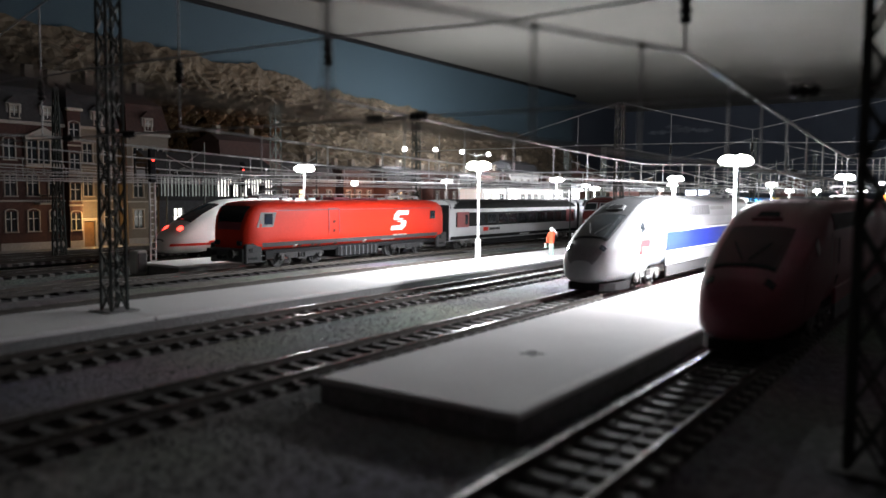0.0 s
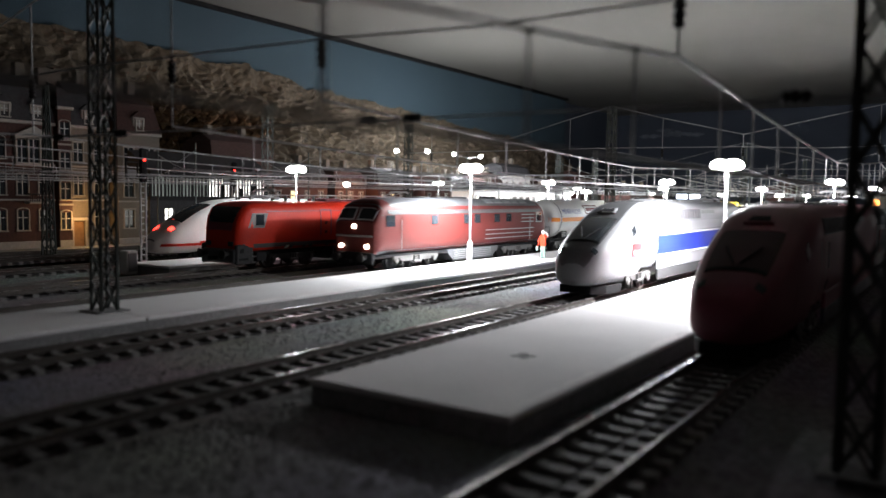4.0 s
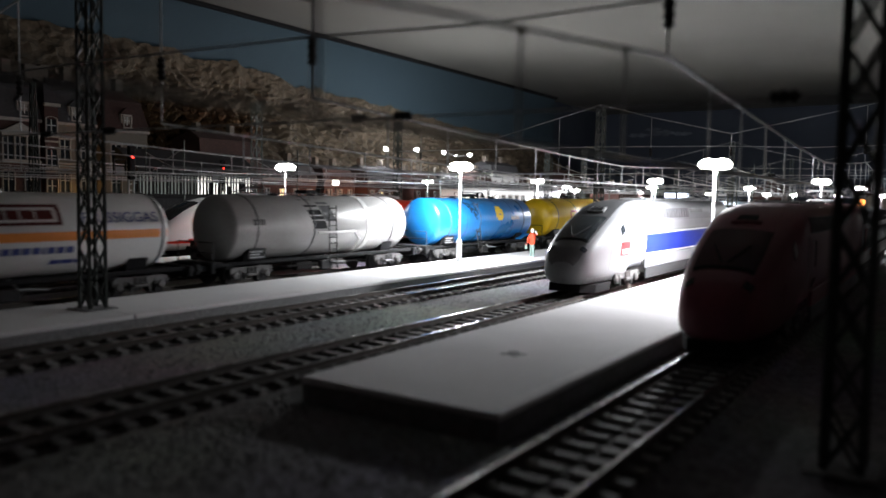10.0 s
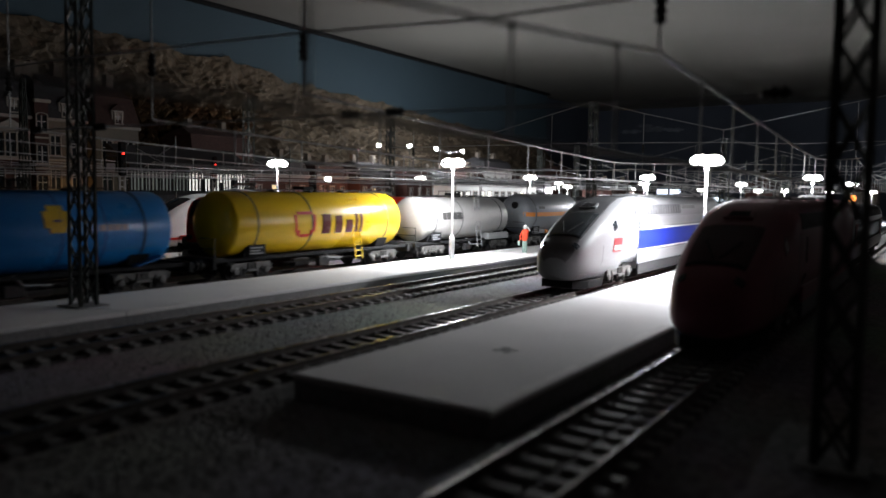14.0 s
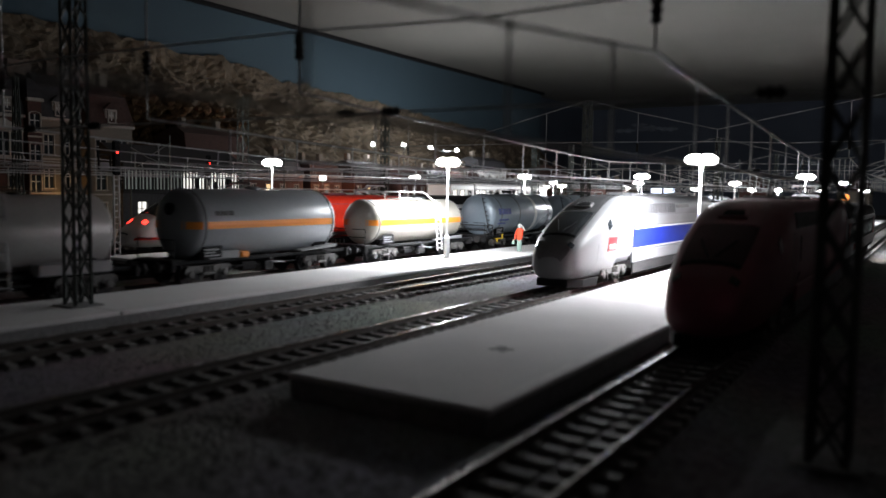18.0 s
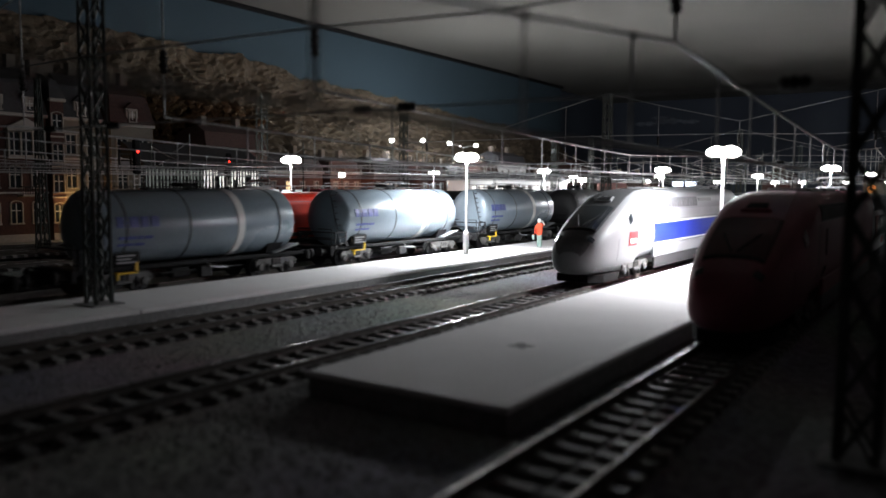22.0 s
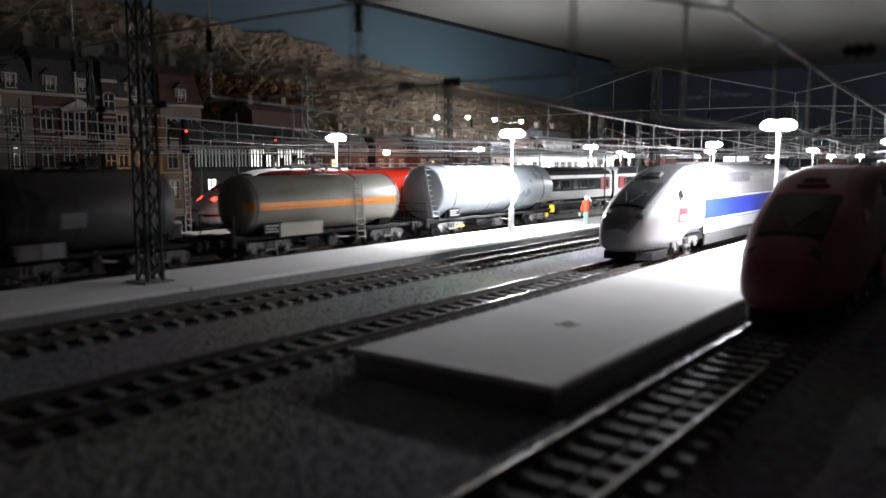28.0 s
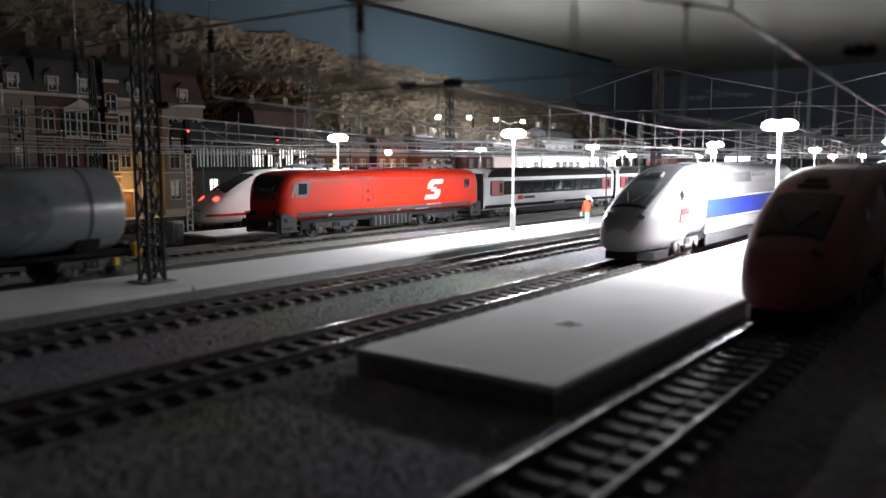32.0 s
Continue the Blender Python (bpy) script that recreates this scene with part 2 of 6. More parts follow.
# ---- mesh helpers ----
class Mesh:
    """Vertices and faces in millimetres."""

    def __init__(self):
        self.v, self.f = [], []

    def add(self, verts, faces):
        k = len(self.v)
        self.v += verts
        self.f += [tuple(i + k for i in f) for f in faces]
        return self

    def box(self, x0, x1, y0, y1, z0, z1, b=0.0):
        """A box with its edges chamfered by b."""
        if b <= 0:
            v = [(x, y, z) for x in (x0, x1) for y in (y0, y1) for z in (z0, z1)]
            return self.add(v, [(0, 1, 3, 2), (4, 6, 7, 5), (0, 4, 5, 1), (2, 3, 7, 6), (0, 2, 6, 4), (1, 5, 7, 3)])
        rings = []
        for z, c in ((z0, b), (z0 + b, 0), (z1 - b, 0), (z1, b)):
            a = b
            rings.append([(x0 + c + a, y0 + c, z), (x1 - c - a, y0 + c, z), (x1 - c, y0 + c + a, z), (x1 - c, y1 - c - a, z),
                          (x1 - c - a, y1 - c, z), (x0 + c + a, y1 - c, z), (x0 + c, y1 - c - a, z), (x0 + c, y0 + c + a, z)])
        return self.loft(rings)

    def loft(self, rings, cap0=True, cap1=True):
        n = len(rings[0])
        v = [p for r in rings for p in r]
        f = []
        for i in range(len(rings) - 1):
            for j in range(n):
                k = (j + 1) % n
                f.append((i * n + j, i * n + k, (i + 1) * n + k, (i + 1) * n + j))
        if cap0:
            f.append(tuple(range(n))[::-1])
        if cap1:
            f.append(tuple(range((len(rings) - 1) * n, len(rings) * n)))
        return self.add(v, f)

    def tube(self, p0, p1, r0, r1=None, n=8):
        r1 = r0 if r1 is None else r1
        a, b = Vector(p0), Vector(p1)
        q = (b - a).to_track_quat("Z", "Y")
        rings = []
        for c, r in ((a, r0), (b, r1)):
            rings.append([tuple(c + q @ Vector((r * math.cos(2 * math.pi * i / n), r * math.sin(2 * math.pi * i / n), 0))) for i in range(n)])
        return self.loft(rings)

    def wire(self, points, r, n=5):
        """One bent rod through the points."""
        p = [Vector(q) for q in points]
        rings = []
        for i, c in enumerate(p):
            d = ((p[min(i + 1, len(p) - 1)] - c).normalized() + (c - p[max(i - 1, 0)]).normalized()).normalized()
            up = Vector((0, 0, 1)) if abs(d.z) < 0.9 else Vector((0, 1, 0)) if abs(d.y) < 0.5 else Vector((1, 0, 0))
            if i == 0 or len(rings) == 0:
                side = d.cross(up).normalized()
            else:
                side = (side - d * side.dot(d)).normalized()
            up2 = side.cross(d)
            rings.append([tuple(c + (side * math.cos(2 * math.pi * k / n) + up2 * math.sin(2 * math.pi * k / n)) * r) for k in range(n)])
        return self.loft(rings)

    def lathe(self, base, profile, n=16):
        """Round about z at base: profile of (radius, height)."""
        x, y, z = base
        rings = [[(x + r * math.cos(2 * math.pi * i / n), y + r * math.sin(2 * math.pi * i / n), z + h) for i in range(n)] for r, h in profile]
        return self.loft(rings)

    def lathe_x(self, base, profile, n=20):
        x, y, z = base
        rings = [[(x + h, y + r * math.cos(2 * math.pi * i / n), z + r * math.sin(2 * math.pi * i / n)) for i in range(n)] for r, h in profile]
        return self.loft(rings)

    def sheet(self, grid, inner):
        """A closed thin plate from a grid of outer points and the matching grid of inner points."""
        a, b = len(grid), len(grid[0])
        v = [p for row in grid for p in row] + [p for row in inner for p in row]
        o, f = a * b, []
        for i in range(a - 1):
            for j in range(b - 1):
                q = (i * b + j, i * b + j + 1, (i + 1) * b + j + 1, (i + 1) * b + j)
                f.append(q)
                f.append(tuple(o + k for k in q[::-1]))
        for i in range(a - 1):
            for j, s in ((0, 1), (b - 1, -1)):
                q = (i * b + j, (i + 1) * b + j, o + (i + 1) * b + j, o + i * b + j)
                f.append(q[::s])
        for j in range(b - 1):
            for i, s in ((0, -1), (a - 1, 1)):
                q = (i * b + j, i * b + j + 1, o + i * b + j + 1, o + i * b + j)
                f.append(q[::s])
        return self.add(v, f)

    def data(self, name, smooth=False):
        me = bpy.data.meshes.new(name)
        me.from_pydata([(x * MM, y * MM, z * MM) for x, y, z in self.v], [], self.f)
        me.update()
        bm = bmesh.new()
        bm.from_mesh(me)
        bmesh.ops.recalc_face_normals(bm, faces=bm.faces)
        if smooth:
            for face in bm.faces:
                face.smooth = True
            for e in bm.edges:
                if len(e.link_faces) == 2 and e.calc_face_angle() > 0.6:
                    e.smooth = False
        bm.to_mesh(me)
        bm.free()
        return me


def part(name, mesh, material, parent=None, label="", smooth=False, m=None):
    """Links a mesh as one object, under a thing or a part."""
    me = mesh.data(name, smooth) if isinstance(mesh, Mesh) else mesh
    if material is not None and not me.materials:
        me.materials.append(material)
    ob = new(name, me)
    if parent is not None:
        ob.parent = parent
    if m is not None:
        ob.matrix_basis = m
    if label:
        ob["label"] = label
    return ob


def thing(name, m, label, category, group="", kind=""):
    ob = new(name)
    ob.empty_display_size = 0.01
    ob.matrix_world = m
    return tagged(ob, label, category, group, kind)


def lerp(rows, y):
    if y <= rows[0][0]:
        return rows[0][1:]
    for a, b in zip(rows, rows[1:]):
        if y <= b[0]:
            t = (y - a[0]) / (b[0] - a[0])
            return tuple(p + (q - p) * t for p, q in zip(a[1:], b[1:]))
    return rows[-1][1:]


class Body:
    """A vehicle's skin along y: rows of (y, half width, bottom, top, squareness)."""

    def __init__(self, rows):
        self.rows = rows

    def ring(self, y, n=32, off=0.0):
        w, zb, zt, e = lerp(self.rows, y)
        zc, hz = (zb + zt) / 2, (zt - zb) / 2 + off
        out = []
        for i in range(n):
            a = 2 * math.pi * (i + 0.5) / n
            c, s = math.cos(a), math.sin(a)
            out.append(((w + off) * math.copysign(abs(c) ** (2 / e), c), y, zc + hz * math.copysign(abs(s) ** (2 / e), s)))
        return out

    def skin(self, n=32, step=None):
        ys = [r[0] for r in self.rows]
        if step:
            full = []
            for a, b in zip(ys, ys[1:]):
                k = max(1, int((b - a) / step))
                full += [a + (b - a) * i / k for i in range(k)]
            ys = full + [ys[-1]]
        return Mesh().loft([self.ring(y, n) for y in ys])

    def x_at(self, y, z):
        w, zb, zt, e = lerp(self.rows, y)
        t = min(1.0, abs((z - (zb + zt) / 2) / ((zt - zb) / 2)))
        return w * max(0.0, 1 - t ** e) ** (1 / e)

    def z_at(self, y, fx):
        w, zb, zt, e = lerp(self.rows, y)
        return (zb + zt) / 2 + (zt - zb) / 2 * max(0.0, 1 - min(1, abs(fx)) ** e) ** (1 / e)

    def side(self, y0, y1, z0, z1, off=0.25, s=1, slant=0.0, ny=2, nz=3, mesh=None):
        """A thin plate on the side wall; slant shifts its upper edge along y."""
        grid, inner = [], []
        for i in range(ny + 1):
            row, back = [], []
            for j in range(nz + 1):
                z = z0 + (z1 - z0) * j / nz
                y = y0 + (y1 - y0) * i / ny + slant * j / nz
                x = self.x_at(y, z)
                row.append((s * (x + off), y, z))
                back.append((s * (x - 0.4), y, z))
            grid.append(row)
            inner.append(back)
        return (mesh or Mesh()).sheet(grid, inner)

    def top(self, y0, y1, f0, f1, off=0.25, ny=6, nx=6, lower=0.5, g0=None, g1=None):
        """A thin plate on the roof or the sloping nose, between fractions f0 and f1 of the half width (g0, g1 at the far end)."""
        grid, inner = [], []
        g0, g1 = f0 if g0 is None else g0, f1 if g1 is None else g1
        for i in range(ny + 1):
            t = i / ny
            y = y0 + (y1 - y0) * t
            w = lerp(self.rows, y)[0]
            row, back = [], []
            for j in range(nx + 1):
                fx = (f0 + (f1 - f0) * j / nx) * (1 - t) + (g0 + (g1 - g0) * j / nx) * t
                z = self.z_at(y, fx)
                row.append((fx * w, y - off * 0.5, z + off))
                back.append((fx * w, y + lower * 0.5, z - lower))
            grid.append(row)
            inner.append(back)
        return Mesh().sheet(grid, inner)


def shape_on_side(points, x, y, z, thick=0.3, mesh=None):
    """A flat plate with any outline of (y, z) points, on a side that faces +x."""
    return (mesh or Mesh()).loft([[(xx, y + a, z + c) for a, c in points] for xx in (x - 0.3, x + thick)])


def lettering(name, text, size, material, parent, x, y, z, lean=0.0, tilt=0.0):
    """Words on a side that faces +x, set along +y."""
    cu = bpy.data.curves.new(name, "FONT")
    cu.body, cu.size, cu.extrude, cu.shear = text, size * MM, 0.05 * MM, lean
    tmp = bpy.data.objects.new(name, cu)
    me = bpy.data.meshes.new_from_object(tmp)
    bpy.data.objects.remove(tmp)
    me.materials.clear()
    me.materials.append(material)
    ob = new(name, me)
    ob.parent = parent
    ob.matrix_basis = Matrix.Translation((x * MM, y * MM, z * MM)) @ Matrix(((0, -math.sin(tilt), math.cos(tilt), 0), (1, 0, 0, 0), (0, math.cos(tilt), math.sin(tilt), 0), (0, 0, 0, 1)))
    return ob


def bars(body, y0, z0, widths, height, gap=0.7, off=0.3):
    """Unreadable writing: a row of plain bars on a side wall."""
    m, y = Mesh(), y0
    for w in widths:
        body.side(y, y + w, z0, z0 + height, off, 1, 0, 1, 2, m)
        y += w + gap
    return m


# ---- the large structure ----
GROUND = -5.0
PLAT = 1.9
TRACKS = [-56.5, -154.2, -221.4, -308.5, -375.0, -465.0]
WALL_X, WALL_Y, ROOF_Z = -1000.0, 2640.0, 340.0
BOARD_END = 2120.0  # where the painted blue board stops


def setting(name, mesh, material, label, category, smooth=False):
    return tagged(part(name, mesh, material, None, "", smooth), label, category, "", "structure")


g = Mesh()
nx, ny = 60, 90
xs = [WALL_X - 60 + (680 - WALL_X) * i / nx for i in range(nx + 1)]
ys = [-620 + (WALL_Y + 660) * j / ny for j in range(ny + 1)]
g.add([(x, y, GROUND + 0.9 * noise.noise((x * 0.02, y * 0.02, 0)) - 0.6) for x in xs for y in ys],
      [(i * (ny + 1) + j, (i + 1) * (ny + 1) + j, (i + 1) * (ny + 1) + j + 1, i * (ny + 1) + j + 1) for i in range(nx) for j in range(ny)])
setting("ground", g, EARTH, "dark grey scatter ground of the model layout", "ground", True)

BACKBLUE = surface("sky_paint", (0.04, 0.07, 0.092), 0.9, 0, 0.05, 300, 4, 0.05, 0.1, 0.4, (0.035, 0.06, 0.085))
FARBLUE = surface("far_sky_paint", (0.07, 0.086, 0.118), 0.9, 0, 0.05, 300, 3, 0.05, 0.1, 0.5, (0.035, 0.042, 0.06))
BOARD = surface("ceiling_board", (0.148, 0.143, 0.13), 0.9, 0, 0.06, 300, 5, 0.08, 0.2, 0.45, (0.12, 0.115, 0.105))
setting("wall_west_2", Mesh().box(WALL_X - 60, WALL_X - 40, BOARD_END, WALL_Y + 20, -10, ROOF_Z), FARBLUE, "dark board behind the end of the painted backdrop", "wall")
setting("wall_west_3", Mesh().box(WALL_X - 40, WALL_X - 20, BOARD_END - 20, BOARD_END, -10, ROOF_Z), FARBLUE, "dark board behind the end of the painted backdrop", "wall")
setting("wall_west", Mesh().box(WALL_X - 20, WALL_X, -600, BOARD_END, -10, ROOF_Z), BACKBLUE, "blue painted sky backdrop board behind the layout", "wall")
GAP0, GAP1, GAP_TOP = -337.0, -280.0, 80.0  # the goods track leaves the scene through an opening in both end boards


def end_board(y0, y1):
    return Mesh().box(WALL_X - 40, GAP0, y0, y1, -10, ROOF_Z).box(GAP1, 600, y0, y1, -10, ROOF_Z).box(GAP0, GAP1, y0, y1, GAP_TOP, ROOF_Z)


setting("wall_north", end_board(WALL_Y, WALL_Y + 20), FARBLUE, "navy blue painted night sky backdrop", "wall")
# out of view; kept low so the world's dim fill reaches the layout
setting("wall_east", Mesh().box(600, 620, -600, WALL_Y + 20, -10, 30), ROOMGREY, "unseen low board along the layout's front, left open for dim fill light", "wall")
setting("wall_south", end_board(-620, -600), ROOMGREY, "plain dull board closing the layout", "wall")
setting("ceiling", Mesh().box(WALL_X - 60, 620, -620, WALL_Y + 20, ROOF_Z + 0.5, ROOF_Z + 14), BOARD, "grey-beige board above the layout", "ceiling")
setting("trim", Mesh().box(WALL_X + 0.5, WALL_X + 9, -600, BOARD_END, ROOF_Z - 6, ROOF_Z), BLACK, "dark strip along the top of the backdrop", "trim")


def ballast_bed(x, y0, y1):
    m = Mesh()
    sec = [(-19, GROUND - 1.2), (-13.2, -3.6), (13.2, -3.6), (19, GROUND - 1.2)]
    m.loft([[(x + a, y, z) for a, z in sec] for y in (y0, y1)])
    return m


EDGE = surface("edge_paint", (0.8, 0.79, 0.78), 0.8, 0, 0.15, 600, 60, 0.1, 0.05, 0.7, (0.5, 0.5, 0.5))


def platform(name, x0, x1, y0, y1, label, slab):
    ob = thing(name, at(0, 0, 0), label, "platform", "station platforms", "structure")
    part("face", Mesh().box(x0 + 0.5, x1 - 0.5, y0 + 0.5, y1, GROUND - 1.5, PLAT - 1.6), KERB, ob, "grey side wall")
    y = y0
    while y < y1:
        e = min(y + slab, y1)
        part("slab", Mesh().box(x0, x1, y + 0.12, e - 0.12, PLAT - 1.6, PLAT, 0.35), CONCRETE, ob)
        y = e
    part("edge_strip", Mesh().box(x1 - 3.4, x1 - 1.8, y0 + 2, y1 - 2, PLAT - 0.3, PLAT + 0.06), EDGE, ob, "paler strip along the platform edge")
    return ob


setting("baseboard_1", Mesh().box(-365, -252, WALL_Y + 20, 3200, -18, GROUND - 1.3), ROOMGREY, "plain board under the hidden storage track", "board")
setting("baseboard_2", Mesh().box(-365, -252, -2500, -620, -18, GROUND - 1.3), ROOMGREY, "plain board under the hidden storage track", "board")
for k, x in enumerate(TRACKS):
    setting("track_bed_%d" % (k + 1), ballast_bed(x, -2490 if k == 3 else -150, 3190 if k == 3 else 1900), EARTH if k == 0 else BALLAST, "grey scale ballast under a model track", "track bed")
setting("ballast_field_1", Mesh().box(-213, -162, -150, 1900, GROUND - 2, -4.0), BALLAST, "grey scale ballast between two tracks", "ballast")
setting("ballast_field_2", Mesh().box(-367, -316, -150, 1900, GROUND - 2, -3.6), BALLAST, "grey scale ballast between two tracks", "ballast")
setting("ballast_field_3", Mesh().box(-146, -72, -150, 136.6, GROUND - 2, -4.1), BALLAST, "grey scale ballast before the platform's end", "ballast")
platform("platform_1", -132.2, -76.0, 137.4, 1800, "pale concrete platform with a plain top and dark sides", 600)
platform("platform_2", -290.5, -243.7, -60, 1800, "pale concrete platform with lamps, mast and a figure", 230)
platform("platform_3", -441, -401, 296, 1800, "pale narrow concrete platform between two tracks", 400)
platform("platform_4", -655, -605, 560, 1800, "pale concrete platform in the far station", 600)


# ---- tracks ----
RAIL_SECTION = [(-0.95, -2.1), (0.95, -2.1), (0.95, -1.85), (0.26, -1.6), (0.26, -0.7), (0.46, -0.5), (0.46, -0.08), (0.36, 0.0), (-0.36, 0.0), (-0.46, -0.08), (-0.46, -0.5), (-0.26, -0.7), (-0.26, -1.6), (-0.95, -1.85)]
SLEEPER_DATA = Mesh().box(-13, 13, -1.3, 1.3, -4.0, -3.05, 0.1)
for x0, x1 in ((-13, 0.0), (1.2, 13)):
    SLEEPER_DATA.box(x0, x1, -1.45, 1.45, -3.0, -2.1, 0.25)
for sx in (-1, 1):
    for d in (-1.45, 1.45):
        SLEEPER_DATA.box(sx * 8.25 + d - 0.45, sx * 8.25 + d + 0.45, -0.8, 0.8, -2.1, -1.6)
SLEEPER_MESH = SLEEPER_DATA.data("sleeper")
SLEEPER_MESH.materials.append(SLEEPER)
SLEEPERGREY_MESH = SLEEPER_MESH.copy()
SLEEPERGREY_MESH.materials.clear()
SLEEPERGREY_MESH.materials.append(SLEEPERGREY)
STUD_MESH = Mesh().lathe((0, 0, 0), [(0.38, -2.55), (0.36, -1.9), (0.2, -1.65)], 6).data("contact_stud")
STUD_MESH.materials.append(RAIL)


def track(x, near0, near1, y0, y1, pitch=7.4, studs=False, dark=False):
    ob = thing("railway_track", at(x, 0, 0), "model railway track with steel rails on dark plastic sleepers", "track", "station tracks")
    for s in (-1, 1):
        m = Mesh()
        m.loft([[(s * 8.25 + 0.0 + a, y, z) for a, z in RAIL_SECTION] for y in (y0, y1)])
        rail = part("rail", m, RAILSIDE, ob)
        part("rail_head", Mesh().box(s * 8.25 - 0.36, s * 8.25 + 0.36, y0, y1, -0.1, 0.03), RAIL, rail, "bright worn rail head")
    # dark infill paints the shade of the gaps between the sleepers
    part("bed_infill", Mesh().box(-12.6, 12.6, y0 + 1, y1 - 1, -3.9, -2.9), DARKBED, ob, "ballast between the sleepers, darkened to stand for the shade there")
    rest = Mesh()
    y = y0 + 3.0
    while y < y1:
        if near0 <= y <= near1:
            part("sleeper", SLEEPER_MESH if dark else SLEEPERGREY_MESH, None, ob, "", False, at(0, y, 0))
            if studs:
                part("contact_stud", STUD_MESH, None, ob, "", False, at(-5.6, y, 0.3))
        else:
            rest.box(-13, 13, y - 1.4, y + 1.4, -4.0, -2.1)
        y += pitch
    far = part("far_sleeper", rest, SLEEPERGREY, ob)
    far["kind"] = "stuff"
    return ob


track(TRACKS[0], 60, 420, -150, 1900, studs=True)
track(TRACKS[1], 40, 460, -150, 1900)
track(TRACKS[2], 40, 640, -150, 1900)
track(TRACKS[3], 160, 500, -2490, 3190, dark=True)
track(TRACKS[4], 200, 560, -150, 1900, dark=True)
track(TRACKS[5], 260, 420, -150, 1900)
track(-545.0, 0, -1, -150, 1900)
track(-590.0, 0, -1, -150, 1900)


# ---- lamps ----
LAMP_GROUP = "platform lamps"


def platform_lamp(x, y, height=64.0, base=PLAT, watts=0.0, down=0.55, around=0.4, spread=172.0):
    ob = thing("platform_lamp", at(x, y, base), "lit white platform lamp with twin round heads on a post", "lamp", LAMP_GROUP)
    part("base_plate", Mesh().lathe((0, 0, 0), [(4.6, 0), (4.6, 0.5), (3.6, 0.9), (0.5, 0.95)], 18), KERB, ob, "grey round base plate", True)
    part("foot", Mesh().lathe((0, 0, 0.9), [(2.2, 0), (2.1, 13.6), (1.3, 15.2), (0.9, 15.6)], 6), POST, ob, "six-sided post foot")
    part("post", Mesh().lathe((0, 0, 16), [(0.85, 0), (0.75, height - 30), (0.85, height - 22), (1.5, height - 18.4), (1.8, height - 17.4)], 12), POST, ob, "", True)
    part("arm", Mesh().box(-5.0, 5.0, -0.8, 0.8, height - 2.4, height - 1.2, 0.3), POST, ob)
    # heads are made fatter than real ones: their shape includes the glare
    for s in (-1, 1):
        head = part("lamp_head", Mesh().lathe((s * 3.5, 0, height - 1.5), [(1.6, -1.9), (3.9, -1.4), (5.2, 0.2), (5.0, 1.8), (3.2, 3.3), (0.8, 4.0)], 18), BULB, ob, "glowing white lamp head", True)
        head.visible_shadow = False
    if watts:
        lamp_downlight(x, y, base + height - 3.2, watts * down, spread=spread)
        lamp_light(x, y, base + height + 3.5, watts * around)
    return ob


# ---- running gear and vehicles ----


def wheelset(parent, y, r=5.2, moving=None):
    m = Mesh()
    for s in (-1, 1):
        k = r / 5.2
        prof = [(0.9, 1.6), (3.2 * k, 1.4), (3.4 * k, 0.9), (4.6 * k, 1.0), (r, 0.9), (r, -0.6), (r + 0.6, -0.8), (r + 0.6, -1.3), (3.0 * k, -1.3), (0.9, -1.3)]
        m.lathe_x((s * 8.3, 0, 0), [(a, s * b) for a, b in prof], 18)
        for i in range(6):
            a = i * math.pi / 3
            c, d = math.cos(a), math.sin(a)
            m.tube((s * 9.5, c * 1.0, d * 1.0), (s * 9.5, c * r * 0.82, d * r * 0.82), 0.4, 0.3, 4)
    m.tube((-8.3, 0, 0), (8.3, 0, 0), 0.8, 0.8, 8)
    ob = part("wheelset", m, IRON, parent, "", True, at(0, y, r))
    if moving is not None:
        moving.append((ob, y, r))
    return ob


